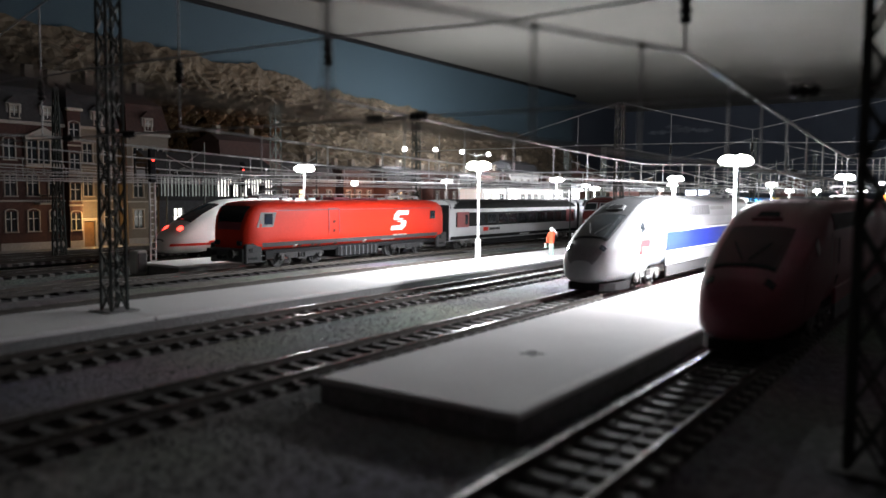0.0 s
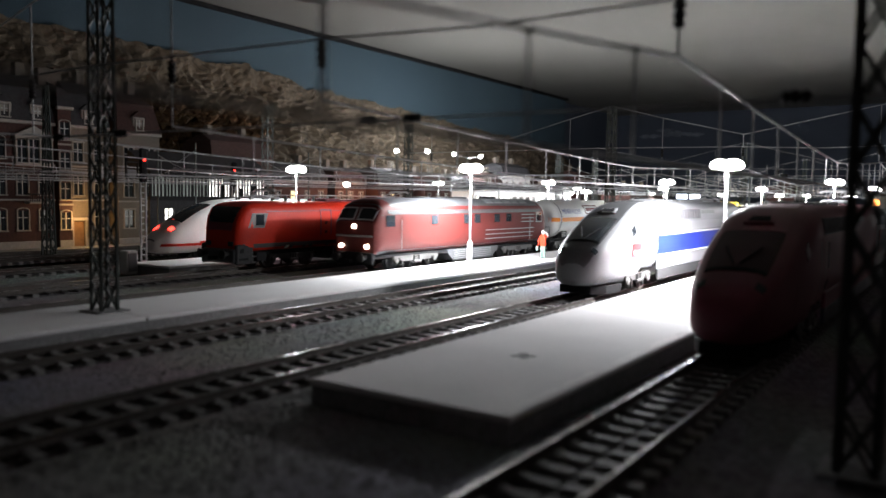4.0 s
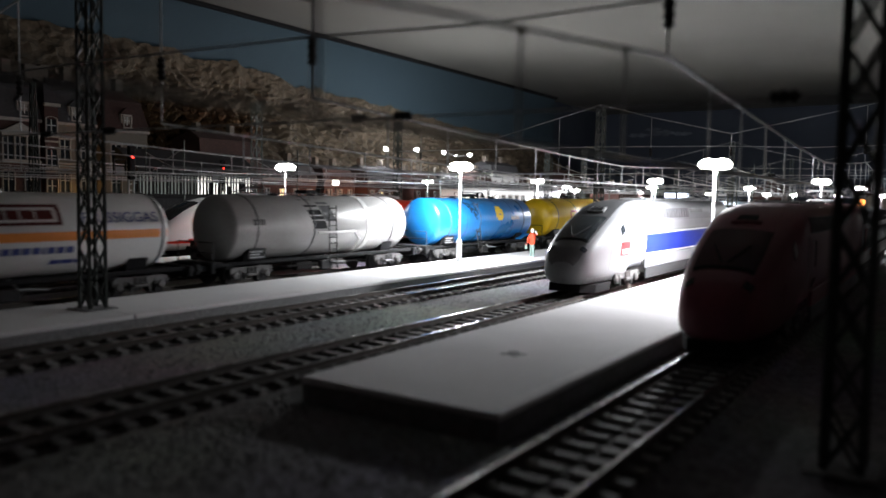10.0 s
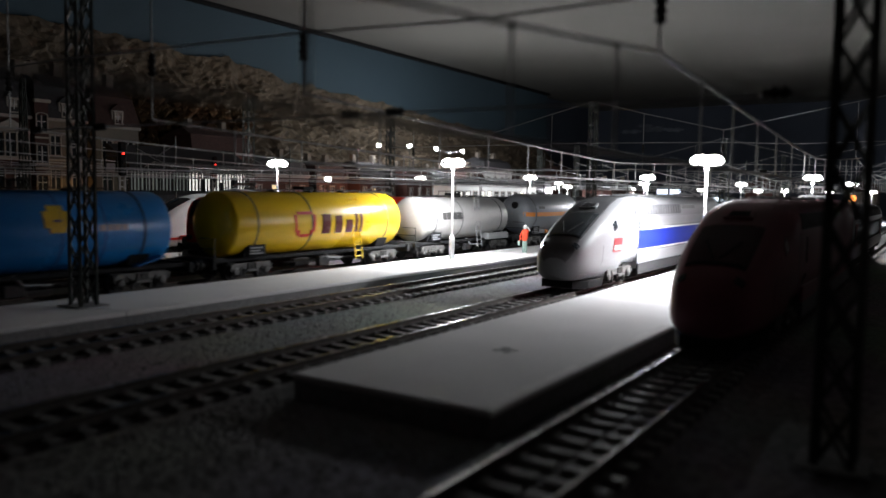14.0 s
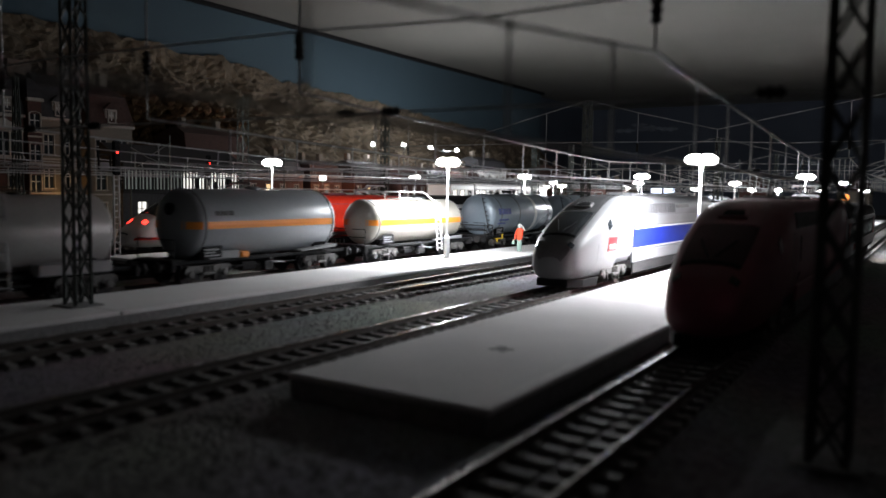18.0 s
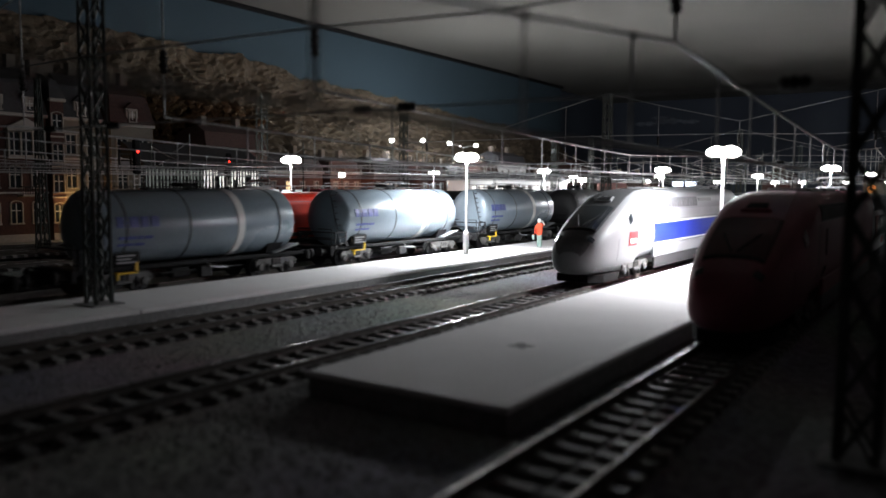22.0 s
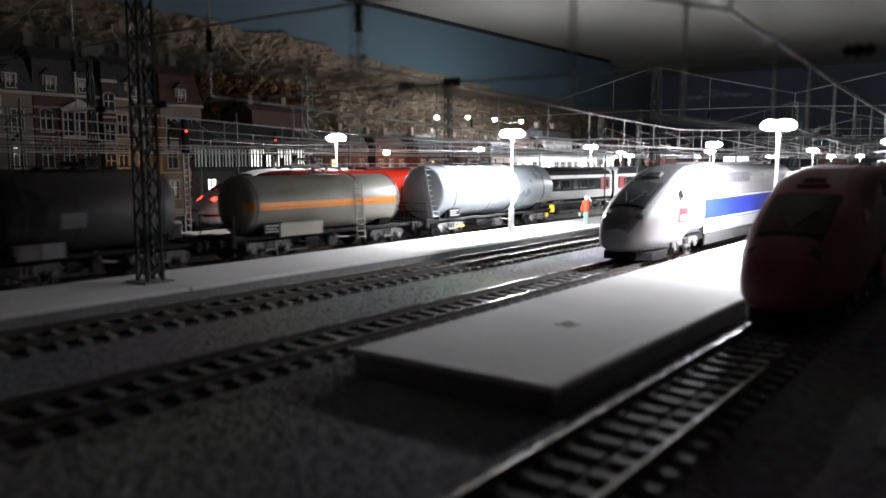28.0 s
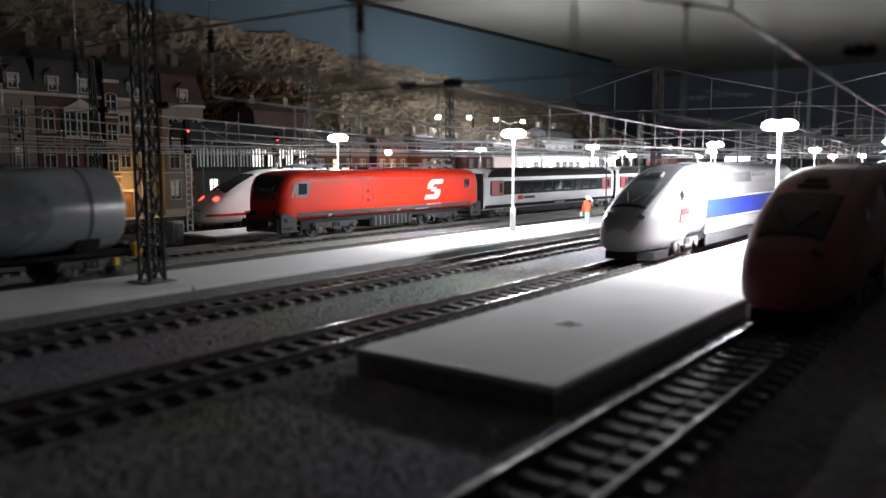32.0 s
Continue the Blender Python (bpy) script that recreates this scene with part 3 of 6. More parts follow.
def bogie(parent, y, base=23.0, half=11.5, axles=2, r=5.2, moving=None, frame_mat=None):
    """A bogie with side frames, springs, axle boxes and wheelsets."""
    ob = part("bogie", Mesh().box(-6, 6, y - base / 2 - 1, y + base / 2 + 1, 6.0, 9.5, 0.5), BLACK, parent)
    for s in (-1, 1):
        m = Mesh()
        x0, x1 = sorted((s * (half + 0.2), s * (half + 1.3)))
        ends = (y - base / 2 - 3.4, y + base / 2 + 3.4)
        side = [(ends[0], 7.6), (ends[0] + 1.5, 9.0), (ends[1] - 1.5, 9.0), (ends[1], 7.6), (y + base / 2 - 3.4, 7.4), (y + base / 2 - 6.0, 5.6), (y - base / 2 + 6.0, 5.6), (y - base / 2 + 3.4, 7.4)]
        if base < 24:
            side[5:7] = [(y + 5.0, 5.8), (y - 5.0, 5.8)]
        m.loft([[(xx, a, c) for a, c in side] for xx in (x0, x1)])
        for d in (-2.4, 0.0, 2.4):
            m.tube((s * (half + 1.5), y + d, 5.9), (s * (half + 1.5), y + d, 8.8), 0.9, 0.9, 8)
        m.box(s * (half + 1.6) - 0.9, s * (half + 1.6) + 0.9, y - 4.0, y + 4.0, 4.4, 5.8, 0.3)
        for i in range(axles):
            ya = y - base / 2 + base * i / (axles - 1)
            m.lathe_x((s * (half + 0.9), ya, r), [(2.0, -0.6), (2.0, 0.5), (1.5, 0.9), (0.3, 1.0)] if s > 0 else [(2.0, 0.6), (2.0, -0.5), (1.5, -0.9), (0.3, -1.0)], 10)
            m.box(s * (half + 0.7) - 0.5, s * (half + 0.7) + 0.5, ya - 2.6, ya + 2.6, r + 1.2, 8.0, 0.2)
            for d in (-3.0, 3.0):
                m.tube((s * (half + 0.9), ya + d, r + 0.3), (s * (half + 0.9), ya + d, 8.0), 0.75, 0.75, 7)
            m.box(s * (half + 0.6) - 0.4, s * (half + 0.6) + 0.4, ya + (r + 0.9) * (1 if i == 0 else -1) - 0.5, ya + (r + 0.9) * (1 if i == 0 else -1) + 0.5, 1.6, 7.4, 0.15)
        part("side_frame", m, frame_mat or BOGIE, ob)
    for i in range(axles):
        wheelset(ob, y - base / 2 + base * i / (axles - 1), r, moving)
    return ob


def buffers(parent, y, s, z=11.5):
    """Two buffers and a hook on the headstock at y, facing along s."""
    for x in (-10.0, 10.0):
        m = Mesh()
        m.tube((x, y, z), (x, y + s * 4.0, z), 1.5, 1.2, 10)
        m.tube((x, y + s * 4.0, z), (x, y + s * 5.0, z), 2.6, 2.6, 14)
        part("buffer", m, IRON, parent, "", True)
    m = Mesh().box(-0.6, 0.6, min(y, y + s * 6), max(y, y + s * 6), z - 3.5, z - 1.5, 0.2)
    m.box(-2.2, 2.2, y + s * 5 - 0.5, y + s * 5 + 0.5, z - 3.4, z - 1.2, 0.2)
    part("coupling", m, BLACK, parent)


def ladder(parent, x, y, z0, z1, width, material, lean=0.0):
    m = Mesh()
    for d in (-width / 2, width / 2):
        m.tube((x, y + d, z0), (x - lean, y + d, z1), 0.35, 0.35, 5)
    n = max(3, int((z1 - z0) / 3.2))
    for i in range(n):
        t = (i + 0.5) / n
        m.tube((x - lean * t, y - width / 2, z0 + (z1 - z0) * t), (x - lean * t, y + width / 2, z0 + (z1 - z0) * t), 0.3, 0.3, 4)
    return part("ladder", m, material, parent)


def high_speed_car(name, y, x, paint, label, group, stripe, hood, length=252.0, lettered=True):
    """A streamlined power car with a long sloping nose towards -y."""
    ob = thing(name, at(x, y, 0), label, "train", group)
    b = Body([(0, 4.5, 8, 14.5, 2.5), (1.5, 8.4, 6.0, 18.5, 2.7), (5, 11.2, 4.8, 22.6, 3.0), (12, 13.2, 4.2, 27.2, 3.2), (22, 14.6, 4.0, 32.2, 3.4), (33, 15.4, 4.0, 36.8, 3.6), (44, 15.9, 4.0, 40.6, 3.8),
              (48, 16.0, 4.4, 41.8, 3.9), (52, 16.1, 8.6, 42.8, 4.2), (62, 16.2, 9.2, 44.8, 4.5), (80, 16.2, 9.2, 46.0, 4.8), (length, 16.2, 9.2, 46.0, 4.8)])
    part("body", b.skin(48, 5), paint, ob, "", True)
    part("windscreen_surround", b.top(10.6, 35.4, -0.7, 0.7, 0.12, 10, 10, 0.6, -0.62, 0.62), HOOD if stripe else MATTGLASS, ob, "black rubber surround", True)
    part("windscreen", b.top(11.6, 34, -0.64, 0.64, 0.3, 10, 10, 0.6, -0.57, 0.57), GLASS if stripe else MATTGLASS, ob, "dark sloping windscreen", True)
    part("nose_hatch", b.top(0.6, 10.8, -0.9, 0.9, 0.14, 10, 10, 0.6, -0.68, 0.68), NOSEGREY if stripe else paint, ob, "dark grey nose panel" if stripe else "", True)
    part("windscreen_bar", b.top(10.4, 11.6, -0.68, 0.68, 0.4, 2, 8, 0.6), BLACK, ob, "", True)
    part("roof_fairing", b.top(35.2, 92, -0.62, 0.62, 0.2, 18, 12, 0.6, -0.34, 0.34), hood, ob, "dark grey roof fairing" if stripe else "", True)
    part("horn_box", b.top(40, 46.5, -0.3, 0.3, 0.9, 4, 6, 0.6, -0.24, 0.24), GREY if stripe else DARKRED, ob, "", True)
    part("horn_slot", b.top(41.2, 45.6, -0.22, 0.22, 1.1, 3, 5, 0.5, -0.18, 0.18), BLACK, ob, "", True)
    for q in (-1, 1):
        part("wiper", Mesh().wire([(q * 1.0, 12.6, b.z_at(12.6, 0.1) + 0.9), (q * 5.4, 22, b.z_at(22, 0.35) + 0.9)], 0.25), BLACK, ob)
    for s in (-1, 1):
        m = Mesh()
        grid = [(37.4, 31.6), (41.4, 34.0), (42.4, 30.2), (38.6, 28.2)]
        m.loft([[(s * (b.x_at(yy, zz) + o), yy, zz) for yy, zz in grid] for o in (-0.4, 0.3)])
        part("side_window", m, GLASS, ob, "small dark lozenge-shaped cab window")
        for yy in (61.6, 71.2):
            part("door_seam", b.side(yy, yy + 0.5, 10.5, 34, 0.12, s, 0, 1, 4), GREY, ob)
        part("cab_door", b.side(62.3, 71.0, 10, 34.5, 0.1, s, 0, 2, 4), paint, ob)
        for zz in (11.0, 24.0):
            part("handrail", Mesh().wire([(s * (b.x_at(73, zz) + 0.8), 73, zz), (s * (b.x_at(73, zz + 9) + 0.8), 73, zz + 9)], 0.25), IRON, ob)
        part("grille", b.side(66.5, 154, 35.8, 41.4, 0.2, s, 0, 14, 3), GRILLE, ob, "ribbed grey roof grille")
        for k in range(17):
            yy = 68 + k * 5.2
            part("louvre", b.side(yy, yy + 0.6, 36.0, 41.2, 0.45, s, 0, 1, 2), FRAMEGREY, ob)
        part("roof_vent", b.side(157, 186, 38.6, 40.6, 0.3, s, 0, 6, 1), DARKGREY, ob)
        if stripe:
            part("stripe_edge", b.side(72.6, length - 5, 16.4, 28.4, 0.12, s, 0, 20, 3), WHITE, ob, "thin white edge of the stripe")
            part("stripe", b.side(73.6, length - 6, 17.2, 27.6, 0.22, s, 0, 20, 3), stripe, ob, "broad blue stripe")
            part("side_band", b.side(73, length - 5, 29.4, 34.6, 0.1, s, 0, 16, 2), GREY, ob, "pale grey side band")
        part("skirt", Mesh().box(min(s * 14.6, s * 15.9), max(s * 14.6, s * 15.9), 76, length - 4, 3.0, 9.4, 0.4), DARKGREY if not stripe else UNDERGREY, ob, "dark grey lower panel")
        part("sill_panel", Mesh().box(min(s * 15.0, s * 16.3), max(s * 15.0, s * 16.3), 73.5, length - 4, 9.3, 15.2, 0.3), paint, ob)
        part("nose_skirt", b.side(6, 27, 4.9, 8.6, 0.25, s, 0, 6, 3), GREY if stripe else paint, ob)
        part("access_panel", b.side(24, 33, 11.5, 21.5, 0.1, s, 2.0, 3, 3), paint, ob)
        for k in range(2):
            part("headlight", b.top(5.0 + k * 1.3, 6.0 + k * 1.3, min(s * 0.62, s * 0.84), max(s * 0.62, s * 0.84), 0.35, 2, 3, 0.5), GLASS, ob)
    if lettered and stripe:
        part("emblem", b.side(36.5, 47.5, 17.6, 24.6, 0.25, 1, 2.0), EMBLEMRED, ob, "small red emblem panel")
        part("writing", bars(b, 38.6, 18.7, [1.7, 1.5, 1.7, 1.5], 2.3, 0.6, 0.45), WHITE, ob)
    bogie(ob, 51, 29, 12.9, 2, 5.2, None, BOGIE)
    bogie(ob, length - 60, 32, 11.8, 2, 5.2)
    part("snow_plough", Mesh().loft([[(-8, 4, 5.4), (8, 4, 5.4), (8, 4, 1.6), (-8, 4, 1.6)], [(-12, 14, 5), (12, 14, 5), (12, 14, 1.0), (-12, 14, 1.0)], [(-13, 30, 5), (13, 30, 5), (13, 30, 1.0), (-13, 30, 1.0)]]), BLACK, ob)
    for k, yy in enumerate((110, 150, 200)):
        part("roof_hatch", Mesh().box(-8, 8, yy - 14, yy + 14, 45.6, 47.0, 0.5), GREY, ob)
    pantograph(ob, 225, 46.5, WIRE)
    return ob


def pantograph(parent, y, z, material, up=3.5):
    m = Mesh()
    for s in (-1, 1):
        m.wire([(s * 5, y + 12, z + 1), (s * 4, y - 8, z + 1.6 + up * 0.4), (s * 3, y + 6, z + 2.2 + up)], 0.6)
        m.box(s * 5 - 0.8, s * 5 + 0.8, y + 9, y + 14, z - 0.6, z + 1.4, 0.2)
        m.box(s * 6 - 0.8, s * 6 + 0.8, y - 12, y - 9, z - 0.6, z + 1.2, 0.2)
    m.wire([(-9.5, y + 6, z + 1.6 + up), (-7.5, y + 6, z + 2.6 + up), (7.5, y + 6, z + 2.6 + up), (9.5, y + 6, z + 1.6 + up)], 0.65)
    m.wire([(-7.5, y + 8, z + 2.6 + up), (7.5, y + 8, z + 2.6 + up)], 0.6)
    m.wire([(-6, y - 10, z + 1), (6, y - 10, z + 1)], 0.6)
    m.wire([(-6, y + 12, z + 1), (6, y + 12, z + 1)], 0.6)
    m.tube((-2, y - 9, z + 1.2), (-2, y + 4, z + 1.8), 0.9, 0.9, 8)
    for s in (-1, 1):
        m.wire([(s * 6, y - 10, z + 1), (s * 6, y + 12, z + 1)], 0.5)
    return part("pantograph", m, material, parent, "folded wire pantograph")


def electric_loco(x, y, label):
    """A rounded four-axle electric locomotive, 221 mm over buffers, front towards -y."""
    ob = thing("electric_locomotive", at(x, y, 0), label, "locomotive", "standing trains")
    b = Body([(0, 12.5, 11.5, 24, 5), (0.8, 13.7, 11.2, 29, 5.5), (3, 15.3, 11.2, 35, 6.5), (6, 16.5, 11.2, 38.8, 7), (10, 17.1, 11.2, 40.9, 6.2), (16, 17.2, 11.2, 41.9, 5.2), (26, 17.2, 11.2, 42.3, 4.6),
              (184, 17.2, 11.2, 42.3, 4.6), (194, 17.2, 11.2, 41.9, 5.2), (200, 17.1, 11.2, 40.9, 6.2), (204, 16.5, 11.2, 38.8, 7), (207, 15.3, 11.2, 35, 6.5), (209.2, 13.7, 11.2, 29, 5.5), (210, 12.5, 11.5, 24, 5)])
    part("body", b.skin(56, 5), RED, ob, "", True)
    part("front_window", b.top(0.9, 6.0, -0.78, 0.78, 0.25, 6, 8, 0.6), GLASS, ob, "dark front window", True)
    part("front_mask", b.top(0.1, 0.8, -0.8, 0.8, 0.2, 3, 8, 0.6), DARKRED, ob, "", True)
    part("rear_window", b.top(204, 209.1, -0.72, 0.72, 0.25, 6, 8, 0.6), GLASS, ob, "", True)
    for s in (-1, 1):
        part("cab_window", b.side(13.2, 19.6, 27.6, 34.2, 0.3, s, 0.3), GLASS, ob, "dark cab side window")
        part("window_surround", b.side(7.4, 20.2, 26.0, 35.0, 0.15, s, 3.0), WINDOWGREY, ob)
        part("roof_seam", b.side(22, 188, 35.8, 36.3, 0.2, s, 0, 12, 1), DARKRED, ob)
        part("cab_window", b.side(186.5, 193, 27.5, 33.8, 0.3, s, 0), GLASS, ob)
        part("frame_beam", b.side(4, 206, 11.3, 16.4, 0.45, s, 0, 18, 2), DARKGREY, ob, "dark grey frame beam")
        m = Mesh()
        for yy in (70.0, 80.0):
            b.side(yy, yy + 0.7, 14.6, 36.5, 0.35, s, 0, 1, 3, m)
        b.side(70, 80.7, 36.5, 37.2, 0.35, s, 0, 2, 1, m)
        part("service_door", m, DARKRED, ob, "outlined service door")
        part("door_plate", b.side(74.0, 76.2, 27.0, 29.0, 0.35, s, 0.6), DULLRED, ob)
        part("door_plate", b.side(74.0, 76.2, 21.0, 23.0, 0.35, s, 0.6), DULLRED, ob)
        hook = [(0.6, 7.6), (0, 9), (0, 12), (2.2, 14.5), (12.5, 14.5), (12.5, 11.2), (5.2, 11.2), (4.5, 10.6), (4.5, 9.2), (5.2, 8.6), (8.4, 8.6), (8.4, 7.6)]
        for pts in (hook, [(12.5 - p, 14.5 - q) for p, q in hook]):
            part("emblem", shape_on_side([(p * 1.35 + 0.42 * q, q) for p, q in pts], s * 17.25, 136, 20.0, 0.3 * s), WHITE, ob, "angular white emblem")
        part("writing", bars(b, 128, 13.0, [3, 3, 2, 4], 1.0, 1.0, 0.6), WHITE, ob)
        part("writing", bars(b, 140, 15.9, [5, 6, 4], 1.0, 0.6, 0.4), WHITE, ob)
        for yy in (40.0, 44.0, 56.0, 62.0, 78.0, 108.0):
            part("inspection_plate", b.side(yy, yy + 2.2, 12.4, 14.4, 0.65, s), WHITE if yy in (40.0, 108.0) else DARKGREY, ob)
        part("cab_step", Mesh().box(s * 14.6 - 1.2, s * 14.6 + 1.2, 9, 15, 4.5, 5.3, 0.2).box(s * 14.6 - 1.2, s * 14.6 + 1.2, 9, 15, 8.0, 8.8, 0.2), DARKGREY, ob)
        for yy in (-1.0, 198.0):
            part("end_skirt", Mesh().box(min(s * 13.5, s * 16.4), max(s * 13.5, s * 16.4), yy, yy + 13, 4.2, 16.2, 0.7), IRON, ob, "dark grey skirt at the cab's foot")
            part("step_recess", Mesh().box(min(s * 16.2, s * 16.6), max(s * 16.2, s * 16.6), yy + 2.5, yy + 5.5, 11, 13.6, 0.2).box(min(s * 16.2, s * 16.6), max(s * 16.2, s * 16.6), yy + 2, yy + 9, 6.6, 8.0, 0.2), BLACK, ob)
        part("sandbox", Mesh().box(s * 13.4 - 1.5, s * 13.4 + 1.5, 16, 24, 5.5, 11.2, 0.5), BLACK, ob)
    part("underframe", Mesh().box(-12.5, 12.5, 8, 202, 8.5, 11.6, 0.5), BLACK, ob)
    part("transformer_box", Mesh().box(-13.5, 13.5, 82, 128, 3.2, 11.0, 1.2), BLACK, ob, "dark ribbed transformer box", False)
    for k in range(9):
        for s in (-1, 1):
            part("rib", Mesh().box(s * 13.6 - 0.35, s * 13.6 + 0.35, 86 + k * 4.6, 87 + k * 4.6, 3.8, 10.6), DARKGREY, ob)
    bogie(ob, 48, 34, 12.6, 2, 6.2, None, IRON)
    bogie(ob, 162, 34, 12.6, 2, 6.2, None, IRON)
    part("headstock", Mesh().box(-15, 15, -2.0, 4, 5.0, 13.5, 0.8), DARKGREY, ob)
    part("headstock", Mesh().box(-15, 15, 206, 212, 5.0, 13.5, 0.8), DARKGREY, ob)
    buffers(ob, -2.0, -1, 10.5)
    buffers(ob, 212, 1, 10.5)
    for s in (-1, 1):
        part("buffer_lamp", Mesh().box(s * 10 - 2.2, s * 10 + 2.2, -1.0, 1.5, 15.0, 18.0, 0.4), GLASS, ob)
    # roof gear: conductors on insulators, two pantographs
    part("roof_line", Mesh().wire([(3, 36, 46), (3, 95, 46.2), (-3, 105, 46.2), (-3, 176, 46)], 0.4), WIRE, ob, "bare roof conductor")
    for yy in (40, 52, 64, 78, 92, 108, 124, 140, 156, 172):
        part("insulator", Mesh().lathe((3 if yy < 100 else -3, yy, 41.6), [(1.0, 0), (1.3, 0.8), (0.8, 1.2), (1.3, 1.8), (0.8, 2.4), (1.2, 3.0), (0.5, 4.4)], 8), GREY, ob, "", True)
    part("roof_box", Mesh().box(-9, 9, 84, 100, 41.8, 44.2, 0.6), DARKRED, ob)
    part("roof_box", Mesh().box(-9, 9, 112, 132, 41.8, 43.6, 0.6), DARKRED, ob)
    pantograph(ob, 30, 43.5, WIRE)
    pantograph(ob, 172, 43.5, WIRE)
    return ob


def coach(x, y, length, label):
    ob = thing("passenger_coach", at(x, y, 0), label, "coach", "standing trains")
    b = Body([(0, 15.6, 6.5, 41.5, 4.6), (1.5, 16.2, 6.2, 42.2, 4.6), (length - 1.5, 16.2, 6.2, 42.2, 4.6), (length, 15.6, 6.5, 41.5, 4.6)])
    part("body", b.skin(48, 14), COACH, ob, "", True)
    part("roof", b.top(0.5, length - 0.5, -0.97, 0.97, 0.3, 12, 12, 0.5), BLACK, ob, "dark grey roof", True)
    for s in (-1, 1):
        part("window_band", b.side(8, length - 8, 19.6, 31.4, 0.2, s, 0, 16, 3), BLACK, ob, "dark window band")
        part("skirt", b.side(2, length - 2, 7.0, 11.6, 0.3, s, 0, 12, 2), BLACK, ob, "dark grey skirt")
        part("upper_band", b.side(0.8, length - 0.8, 34.6, 41.2, 0.25, s, 0, 12, 5), BLACK, ob)
        n = int((length - 70) / 19)
        for k in range(n):
            yy = 40 + k * 19
            part("window", b.side(yy, yy + 14, 21.6, 29.6, 0.35, s), GLASS, ob)
        for yy in (10, length - 29):
            part("door", b.side(yy, yy + 18, 19.0, 32.0, 0.3, s), DOORRED, ob, "red door panel")
            part("door_window", b.side(yy + 12, yy + 16, 21.5, 29.5, 0.5, s), GLASS, ob)
        part("emblem", b.side(52, 60, 14.8, 18.4, 0.3, s), RED, ob)
        part("writing", bars(b, 61.5, 15.4, [5, 4, 5, 3], 2.2, 0.6), INK, ob)
        part("writing", bars(b, 120, 9.2, [4, 5, 3, 4], 1.2, 0.8, 0.5), WHITE, ob)
    for yy in (-0.3, length - 0.1):
        part("end_wall", Mesh().box(-14.6, 14.6, yy, yy + 0.4, 8, 38, 0.1), BLACK, ob, "dark end wall")
    part("underframe", Mesh().box(-12, 12, 60, length - 60, 3.0, 8.0, 1.0), BLACK, ob)
    bogie(ob, 38, 29, 11.8)
    bogie(ob, length - 38, 29, 11.8)
    for yy, s in ((0, -1), (length, 1)):
        part("gangway", Mesh().box(-6, 6, min(yy, yy + s * 4), max(yy, yy + s * 4), 9, 36, 1.0), BLACK, ob, "black rubber gangway")
    return ob


def white_express(x, y, label):
    ob = thing("express_train", at(x, y, 0), label, "train", "standing trains")
    b = Body([(0, 4.5, 6.5, 12.5, 2.3), (2, 8.5, 5.2, 15.2, 2.4), (8, 12.0, 4.3, 19.4, 2.7), (13.5, 13.4, 4.0, 22.8, 2.9), (19, 14.2, 3.9, 26.6, 3.0), (32, 15.3, 3.9, 33.4, 3.3), (46, 15.9, 4.0, 38.8, 3.6), (60, 16.3, 4.0, 41.6, 4.0), (78, 16.3, 4.0, 43, 4.2), (250, 16.3, 4.0, 43, 4.2)])
    part("body", b.skin(48, 5), WHITE, ob, "", True)
    part("windscreen", b.top(20, 46, -0.72, 0.72, 0.25, 8, 8, 0.6, -0.58, 0.58), GLASS, ob, "", True)
    for s in (-1, 1):
        part("red_stripe", b.side(32, 248, 10.6, 12.7, 0.25, s, 0, 30, 1), RED, ob, "thin red stripe")
        part("window_band", b.side(52, 248, 24, 33, 0.25, s, 6, 24, 3), GLASS, ob, "dark window band")
        part("front_stripe", b.side(3.0, 34, 9.6, 11.4, 0.3, s, 1.0, 16, 1), RED, ob)
        part("tail_light", b.top(11.6, 14.6, min(s * 0.5, s * 0.76), max(s * 0.5, s * 0.76), 0.5, 2, 3, 0.5), REDLIGHT, ob, "glowing red tail light")
    part("roof_light", Mesh().box(-1.4, 1.4, 20.5, 22, 26.8, 28.2, 0.3), DIMRED, ob)
    for s in (-1, 1):
        part("cab_window", b.side(46, 54, 30, 35.5, 0.3, s, 5.0), GLASS, ob, "slanted dark cab side window")
    part("nose_seam", b.top(1.0, 1.6, -0.75, 0.75, 0.2, 2, 8, 0.6), GREY, ob, "", True)
    bogie(ob, 50, 29, 11.8)
    bogie(ob, 200, 29, 11.8)
    return ob


